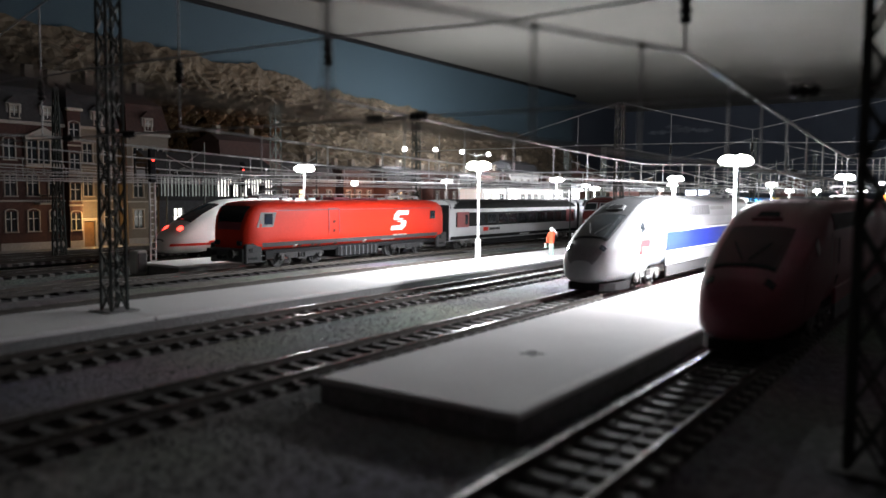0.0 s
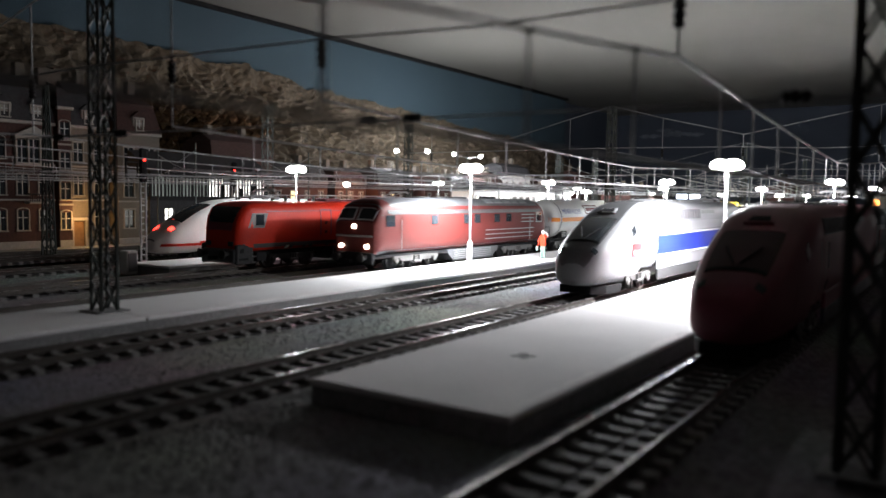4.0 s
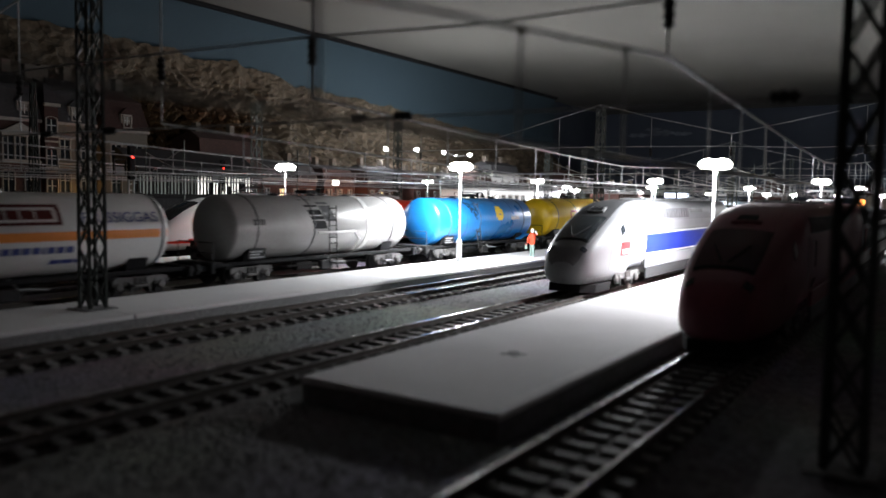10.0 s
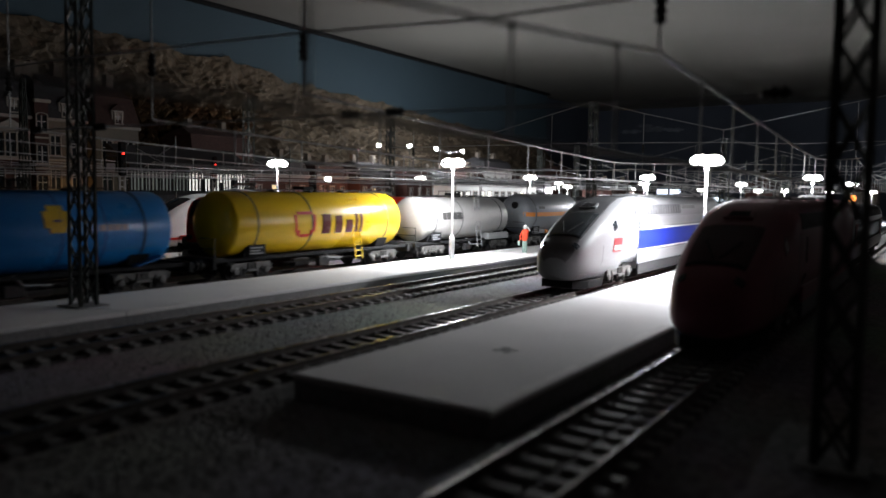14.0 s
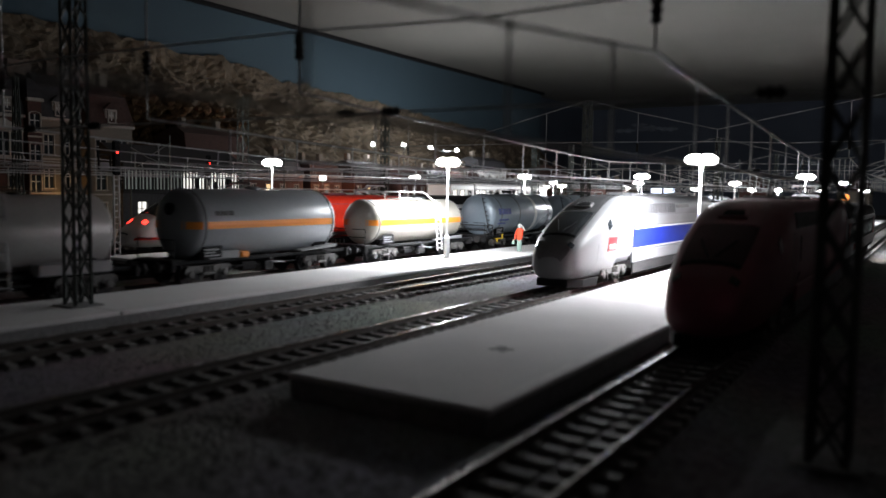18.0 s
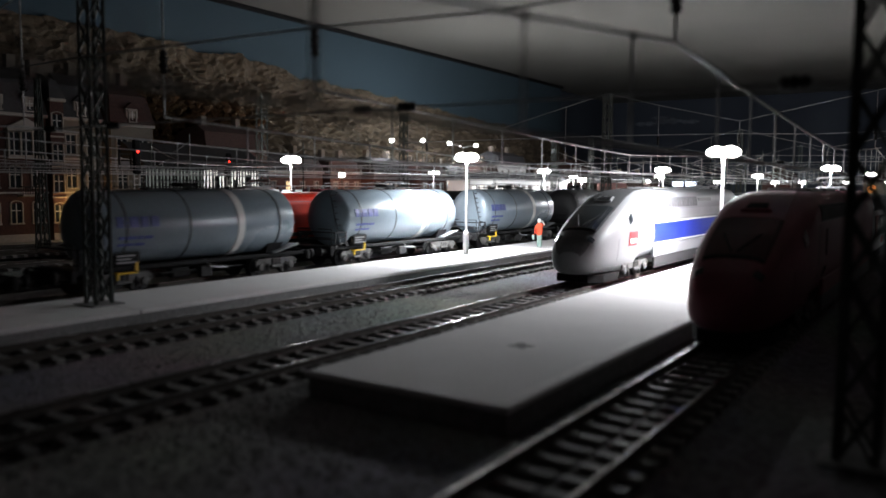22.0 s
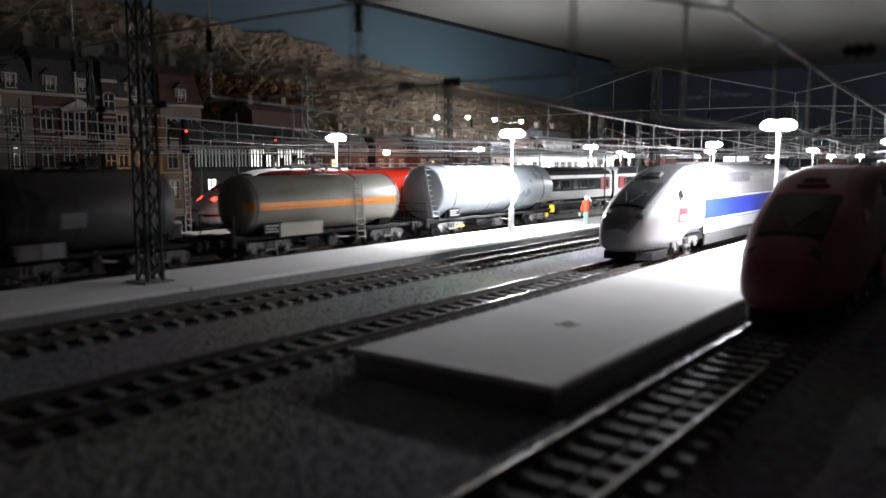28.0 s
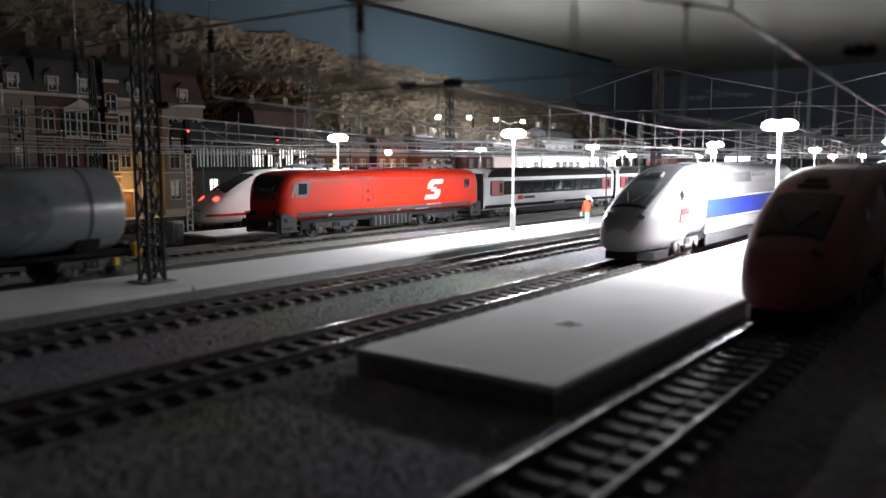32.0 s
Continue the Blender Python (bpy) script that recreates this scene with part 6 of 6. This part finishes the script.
for k in range(3):
    part("pane", Mesh().box(1.4, 1.9, k * 10.4 + 1.3, k * 10.4 + 9.9, 76.0, 96.0), GLASS, bay)
    part("glazing_bar", Mesh().box(1.9, 2.5, k * 10.4 + 5.2, k * 10.4 + 5.9, 76.0, 96.0).box(1.9, 2.5, k * 10.4 + 1.3, k * 10.4 + 9.9, 89.0, 89.6), POST, bay)
part("gable", Mesh().loft([[(-0.5, -1.5, 99.0), (-0.5, 33.5, 99.0), (-0.5, 16.0, 108.0)], [(4.0, -1.5, 99.0), (4.0, 33.5, 99.0), (4.0, 16.0, 108.0)]]), STONE, bay, "low triangular gable")
part("balcony_slab", Mesh().box(0.0, 9.0, 8.0, 26.0, 40.0, 42.0, 0.4), STONE, bay)
part("balcony_rail", Mesh().box(8.2, 8.8, 8.4, 25.6, 48.0, 49.0, 0.2).box(0.2, 8.8, 8.4, 9.0, 48.0, 49.0).box(0.2, 8.8, 25.0, 25.6, 48.0, 49.0), IRON, bay)
for k in range(9):
    part("baluster", Mesh().box(8.3, 8.7, 8.6 + k * 2.05, 9.0 + k * 2.05, 42.0, 48.0), IRON, bay)
lamp_light(-668, 402, 26, 0.02, 2.0, (1.0, 0.55, 0.18))

# station hall with glazed upper front
hall = thing("station_hall", at(-640, 452, GROUND), "dark iron station hall with brightly lit glazed front", "hall")
part("lower_wall", wall_with_openings(0, 150, 0, 44, [(22, 20, 11, 16), (54, 20, 10, 16), (96, 18, 12, 18)]), SLATE, hall)
for yy, mat in ((22, WHITEWIN), (54, WHITEWIN), (96, WARM)):
    part("lit_window", Mesh().box(-3.6, -3.1, yy - 9, yy + 9, 18, 39), mat, hall, "lit window")
    part("glazing_bar", Mesh().box(-2.4, -1.8, yy - 0.4, yy + 0.4, 19, 39).box(-2.4, -1.8, yy - 8, yy + 8, 29, 29.7), IRON, hall)
DIMWIN = glow("dim_window", (0.6, 0.68, 0.62), 0.1)
part("upper_glazing", Mesh().box(-3.6, -3.1, 2, 72, 48, 66), DIMWIN, hall, "dim greenish glazed band")
part("upper_glazing", Mesh().box(-3.6, -3.1, 72, 148, 48, 66), WHITEWIN, hall, "bright glazed band")
for y0, y1, z0, z1 in ((86, 92, 48, 60), (101, 108, 52, 66), (112, 116, 48, 57), (126, 136, 48, 62)):
    part("blind", Mesh().box(-3.0, -2.7, y0, y1, z0, z1), SLATE, hall)
for k in range(38):
    part("mullion", Mesh().box(-2.6, -1.2, 2 + k * 4 - 0.5 - 0.4 * (k % 3 == 0), 2 + k * 4 + 0.5 + 0.9 * (k % 4 == 0), 47, 67), IRON, hall)
part("name_board", Mesh().box(0.3, 1.0, 62, 78, 34, 40, 0.2), PLASTER, hall, "pale board on the hall's wall")
part("sill_beam", Mesh().box(-4, 1, 0, 150, 44, 48, 0.4), IRON, hall)
part("eaves_beam", Mesh().box(-4, 2, -1, 151, 66, 72, 0.5), IRON, hall)
part("roof", Mesh().loft([[(3, -2, 72), (3, 152, 72), (-70, 152, 72), (-70, -2, 72)], [(-30, -2, 92), (-30, 152, 92), (-40, 152, 92), (-40, -2, 92)]]), SLATE, hall)

# far row of town buildings behind the yard
rnd = random.Random(5)
yy = 640.0
k = 0
while yy < 1850:
    w = rnd.uniform(70, 120)
    mat = BRICK if yy < 1000 else (BRICK, PLASTER, BRICK, POST)[k % 4]
    town_house(-790 + rnd.uniform(-20, 20), yy, yy + w, rnd.choice((2, 2, 3)), 26, mat, (TILE, SLATE)[k % 2],
               ("red brick town house with small windows", "pale plastered town house")[0 if mat is BRICK else 1] + " behind the yard", 4 if w > 90 else 3, rnd.uniform(18, 30), 0, (8, 13), False, (1, 5) if k % 2 else ())
    yy += w + rnd.uniform(6, 30)
    k += 1
# bright office building beyond the platforms
town_house(-645, 1042, 1400, 2, 22, POST, SLATE, "white low station building with lit windows", 15, 10, 0, (12, 13), False, [k for k in range(30) if k % 15 in (0, 1, 3, 4, 9)], None, 40, lit_pane=WHITEWIN)
town_house(-560, 1500, 1700, 2, 22, BRICK, SLATE, "long brick engine shed at the yard's end", 8, 14, 0, (14, 14), True, (2, 3))
town_house(-330, 1930, 2050, 2, 24, BRICK, TILE, "red brick house at the layout's end", 5, 26)
town_house(-120, 1960, 2060, 2, 24, PLASTER, TILE, "pale house at the layout's end", 4, 26)

# signal, cabinet and thin mast by the platform's end
def light_signal(x, y, label):
    sig = thing("light_signal", at(x, y, GROUND), label, "signal", "signals")
    for d in (-1.9, 1.9):
        part("post", Mesh().box(-0.5, 0.5, d - 0.4, d + 0.4, 0, 66), POST, sig)
    for k in range(14):
        part("rung", Mesh().box(-0.35, 0.35, -1.6, 1.6, 3 + k * 4, 3.7 + k * 4), POST, sig)
    part("signal_head", Mesh().box(-1, 1.6, -2.5, 2.5, 58, 80, 0.7), BLACK, sig, "black signal head")
    part("red_lamp", Mesh().lathe_x((1.6, 0, 72.5), [(0.9, 0), (0.8, 0.4), (0.3, 0.6)], 12), REDLIGHT, sig, "glowing red lamp", True)
    for z in (62.0, 67.0):
        part("unlit_lamp", Mesh().lathe_x((1.6, 0, z), [(1.0, 0), (0.9, 0.3), (0.3, 0.4)], 10), GLASS, sig, "", True)
    part("hood", Mesh().box(1.6, 3.0, -1.4, 1.4, 73.6, 74.0, 0.1), BLACK, sig)
    part("signal_foot", Mesh().box(-4, 4, -4, 4, 0, 3, 0.6), KERB, sig)
    m = Mesh().box(-0.6, 0.6, -12.5, -3.5, 70.2, 71, 0.1).box(-0.6, 0.6, -12.5, -3.5, 60.2, 61, 0.1).box(-0.6, 0.6, -12.5, -11.7, 60.2, 71, 0.1).box(-0.6, 0.6, -4.3, -3.5, 60.2, 71, 0.1)
    part("indicator_frame", m, IRON, sig, "dark framed route indicator")
    part("indicator_plate", Mesh().box(-0.4, 0.2, -11, -5, 60.8, 66), GREY, sig)
    return sig


light_signal(-440, 305.7, "black light signal with one lit red lamp on a ladder post")
light_signal(-560, 484, "black light signal with a faint red lamp before the hall")
cab = thing("relay_cabinet", at(-436, 292, GROUND), "small pale grey relay cabinet", "cabinet")
part("body", Mesh().box(-4, 4, -4, 4, 0, 15, 0.6), POST, cab)
part("door", Mesh().box(4, 4.4, -3, 3, 2, 13.5, 0.2), GREY, cab)
lattice_mast(-575, 318, 130, 6, 2.5, GROUND)

# scrub and rubble between houses and rock: many small clumps
def clumps(name, count, box, size, material, label, seed):
    rr = random.Random(seed)
    m = Mesh()
    for i in range(count):
        x, y, z = [rr.uniform(a, c) for a, c in box]
        s = rr.uniform(*size)
        base = [(rr.uniform(-1, 1), rr.uniform(-1, 1), rr.uniform(-0.8, 1)) for q in range(6)]
        pts = [(x + s * (dx + 0.3 * bx), y + s * (dy + 0.3 * by), z + s * (dz + 0.3 * bz)) for (dx, dy, dz), (bx, by, bz) in zip(((1, 0, 0), (-1, 0, 0), (0, 1, 0), (0, -1, 0), (0, 0, 1), (0, 0, -1)), base)]
        m.add(pts, [(0, 2, 4), (2, 1, 4), (1, 3, 4), (3, 0, 4), (2, 0, 5), (1, 2, 5), (3, 1, 5), (0, 3, 5)])
    ob = part(name, m, material)
    return tagged(ob, label, name, "", "stuff")


clumps("hillside_scrub", 2500, ((-905, -850), (420, 800), (70, 160)), (3, 8), WOODLAND, "brown autumn scrub on the hillside behind the houses", 3)

# kerb, grass and pavement before the houses
setting("pavement", Mesh().box(-668, -612, 150, 620, GROUND - 2, GROUND + 1.6, 0.4), KERB, "grey pavement before the town houses", "pavement")
setting("kerb", Mesh().box(-611.6, -609, 150, 620, GROUND - 2, GROUND + 2.6, 0.3), CONCRETE, "pale kerb stones along the pavement", "kerb")
GRASS = surface("grass_tufts", (0.05, 0.075, 0.02), 1.0, 0, 0.5, 500, 40, 0.9, 0.8, 0.5, (0.06, 0.05, 0.02))
clumps("grass", 1500, ((-606, -612 + 60), (150, 520), (GROUND - 0.5, GROUND + 1.0)), (0.8, 2.0), GRASS, "dull green scatter grass by the tracks", 8)

# pale clouds painted on the far backdrop
CLOUD = surface("cloud_paint", (0.16, 0.18, 0.22), 0.95, 0, 0.3, 60, 20, 0.1, 0.1, 0.5, (0.04, 0.05, 0.08))
for x, z, w, h in ((-840, 270, 42, 9), (-921, 264, 37, 6), (-770, 266, 30, 6), (-872, 283, 27, 5)):
    m = Mesh()
    ring = [(x + w * math.cos(k * math.pi / 12) * (1 + 0.2 * math.sin(k * 2.3)), z + h * math.sin(k * math.pi / 12) * (1 + 0.35 * math.sin(k * 1.7))) for k in range(24)]
    m.loft([[(a, WALL_Y - d, c) for a, c in ring] for d in (-0.5, 0.8)])
    setting("painted_cloud", m, CLOUD, "pale cloud painted on the backdrop", "backdrop")

# warm signal lamp by the far end of the dark train
AMBER = glow("amber_light", (1.0, 0.3, 0.07), 5.0)
beacon = thing("amber_lamp", at(-86, 1000, PLAT), "amber warning lamp glowing on a short post", "lamp")
part("post", Mesh().tube((0, 0, 0), (0, 0, 41), 0.9, 0.8, 8), POST, beacon)
part("lamp_head", Mesh().lathe((0, 0, 41), [(1.6, 0), (4, 1.8), (4, 5.4), (1.6, 7.4)], 14), AMBER, beacon, "glowing amber lens", True)
lamp_light(-86, 1000, 49, 0.22, 2.0, (1.0, 0.45, 0.12))

# a lit double departure board over the far platform
PALEBOARD = glow("board_glow", (0.72, 0.8, 1.0), 0.7)
board = thing("departure_board", at(-268, 905, PLAT), "double pale blue lit departure board on two posts", "display board")
for x in (-9.0, 9.0):
    part("post", Mesh().tube((x, 0, 0), (x, 0, 53), 0.8, 0.7, 8), MAST, board)
part("crossbar", Mesh().box(-15.5, 15.5, -0.6, 0.6, 52.4, 53.6, 0.2), MAST, board)
for x in (-7.6, 7.6):
    box = part("board", Mesh().box(x - 7.0, x + 7.0, -1.4, 1.4, 45.2, 52.2, 0.3), IRON, board)
    part("screen", Mesh().box(x - 6.4, x + 6.4, -1.75, -1.4, 45.8, 51.6), PALEBOARD, box, "pale blue lit screen")

# a dark smudge on the near platform
smudge = [(5.0 * (1 + 0.4 * math.sin(k * 2.1)) * math.cos(k * math.pi / 9), 2.2 * (1 + 0.4 * math.sin(k * 1.3)) * math.sin(k * math.pi / 9)) for k in range(18)]
SMUDGE = surface("smudge", (0.2, 0.2, 0.2), 0.9, 0, 0.3, 900, 200, 0.2, 0.05, 0.6, (0.4, 0.4, 0.4))
setting("smudge", Mesh().loft([[(-103 + a * 0.6, 194 + c * 1.6, z) for a, c in smudge] for z in (PLAT - 0.2, PLAT + 0.03)]), SMUDGE, "dark smudge on the pale platform", "stain")
# two added fill lights, no lamp stands there, brighten the white station building
lamp_light(-600, 1120, 62, 0.16, 3.0)
lamp_light(-600, 1290, 62, 0.1, 3.0)
lamp_light(-748, 915, 44, 0.13, 2.0, (1.0, 0.42, 0.16))


def pole_mast(x, y, arm):
    """A single catenary pole with a bracket over the track beside it."""
    ob = thing("catenary_pole", at(x, y, GROUND), "thin grey catenary pole with a bracket arm", "mast", "catenary poles")
    part("pole", Mesh().tube((0, 0, 0), (0, 0, 92), 0.8, 0.6, 6), MAST, ob)
    part("bracket", Mesh().wire([(0, 0, 86), (arm, 0, 76)], 0.35), WIRE, ob)
    part("strut", Mesh().wire([(0, 0, 66), (arm, 0, 74)], 0.3), WIRE, ob)
    part("insulator", Mesh().lathe_x((arm * 0.3, 0, 69.5), [(0.4, 0), (1.2, 0.8), (0.7, 1.6), (1.2, 2.4), (0.4, 3.2)], 8), IRON, ob, "", True)
    return ob


for k, y in enumerate((240, 410, 540, 760, 900, 1040)):
    pole_mast(-520, y, -24)
    pole_mast(-618, y + 35, 26)

for k, y in enumerate((720, 800, 880, 970, 1070, 1180, 1300, 1430)):
    pole_mast(-341, y, 30)
    pole_mast(-187, y + 40, -30)
    pole_mast(-30, y + 20, -24)

# loose stones of the near ballast, each a few tenths of a millimetre
STONE_BITS = surface("ballast_bits", (0.15, 0.147, 0.144), 0.9, 0, 0.35, 700, 90, 0.5, 0.1, 0.5, (0.05, 0.05, 0.05))


def stones(name, count, x0, x1, y0, y1, z, seed):
    rr = random.Random(seed)
    m = Mesh()
    for i in range(count):
        x, y, s = rr.uniform(x0, x1), rr.uniform(y0, y1), rr.uniform(0.28, 0.75)
        q = [rr.uniform(0.6, 1.3) for k in range(6)]
        m.add([(x + s * q[0], y, z), (x - s * q[1], y, z), (x, y + s * q[2], z + 0.1 * s), (x, y - s * q[3], z), (x + 0.2 * s, y, z + s * 0.45 * q[4])], [(0, 2, 4), (2, 1, 4), (1, 3, 4), (3, 0, 4)])
    return tagged(part(name, m, STONE_BITS), "loose grey ballast stones between the tracks", "ballast", "", "stuff")


stones("ballast_stones", 9000, -209, -166, 60, 620, -4.05, 11)
stones("ballast_stones", 3000, -145, -134, 60, 420, -4.05, 12)
stones("ballast_stones", 5000, -133, -73, 40, 136, -4.15, 14)
stones("ballast_stones", 3000, -362, -321, 150, 620, -3.65, 13)


def motions():
    """The goods train runs along its track at a steady pace."""
    steps = [i * 4.0 for i in range(9)]
    for ob, y, r in WHEELS:
        turn = math.degrees(SPEED / r)
        count = int(turn * 32 / 80) + 1
        walk(ob, [(32.0 * i / count, at(0, y, r) @ pose(0, 0, 0, turn * 32.0 * i / count)) for i in range(count + 1)])
    for ob in TRAIN:
        x, y, z = ob.matrix_world.translation
        walk(ob, [(t, Matrix.Translation((x, y - SPEED * t * MM, z))) for t in steps])


motions()
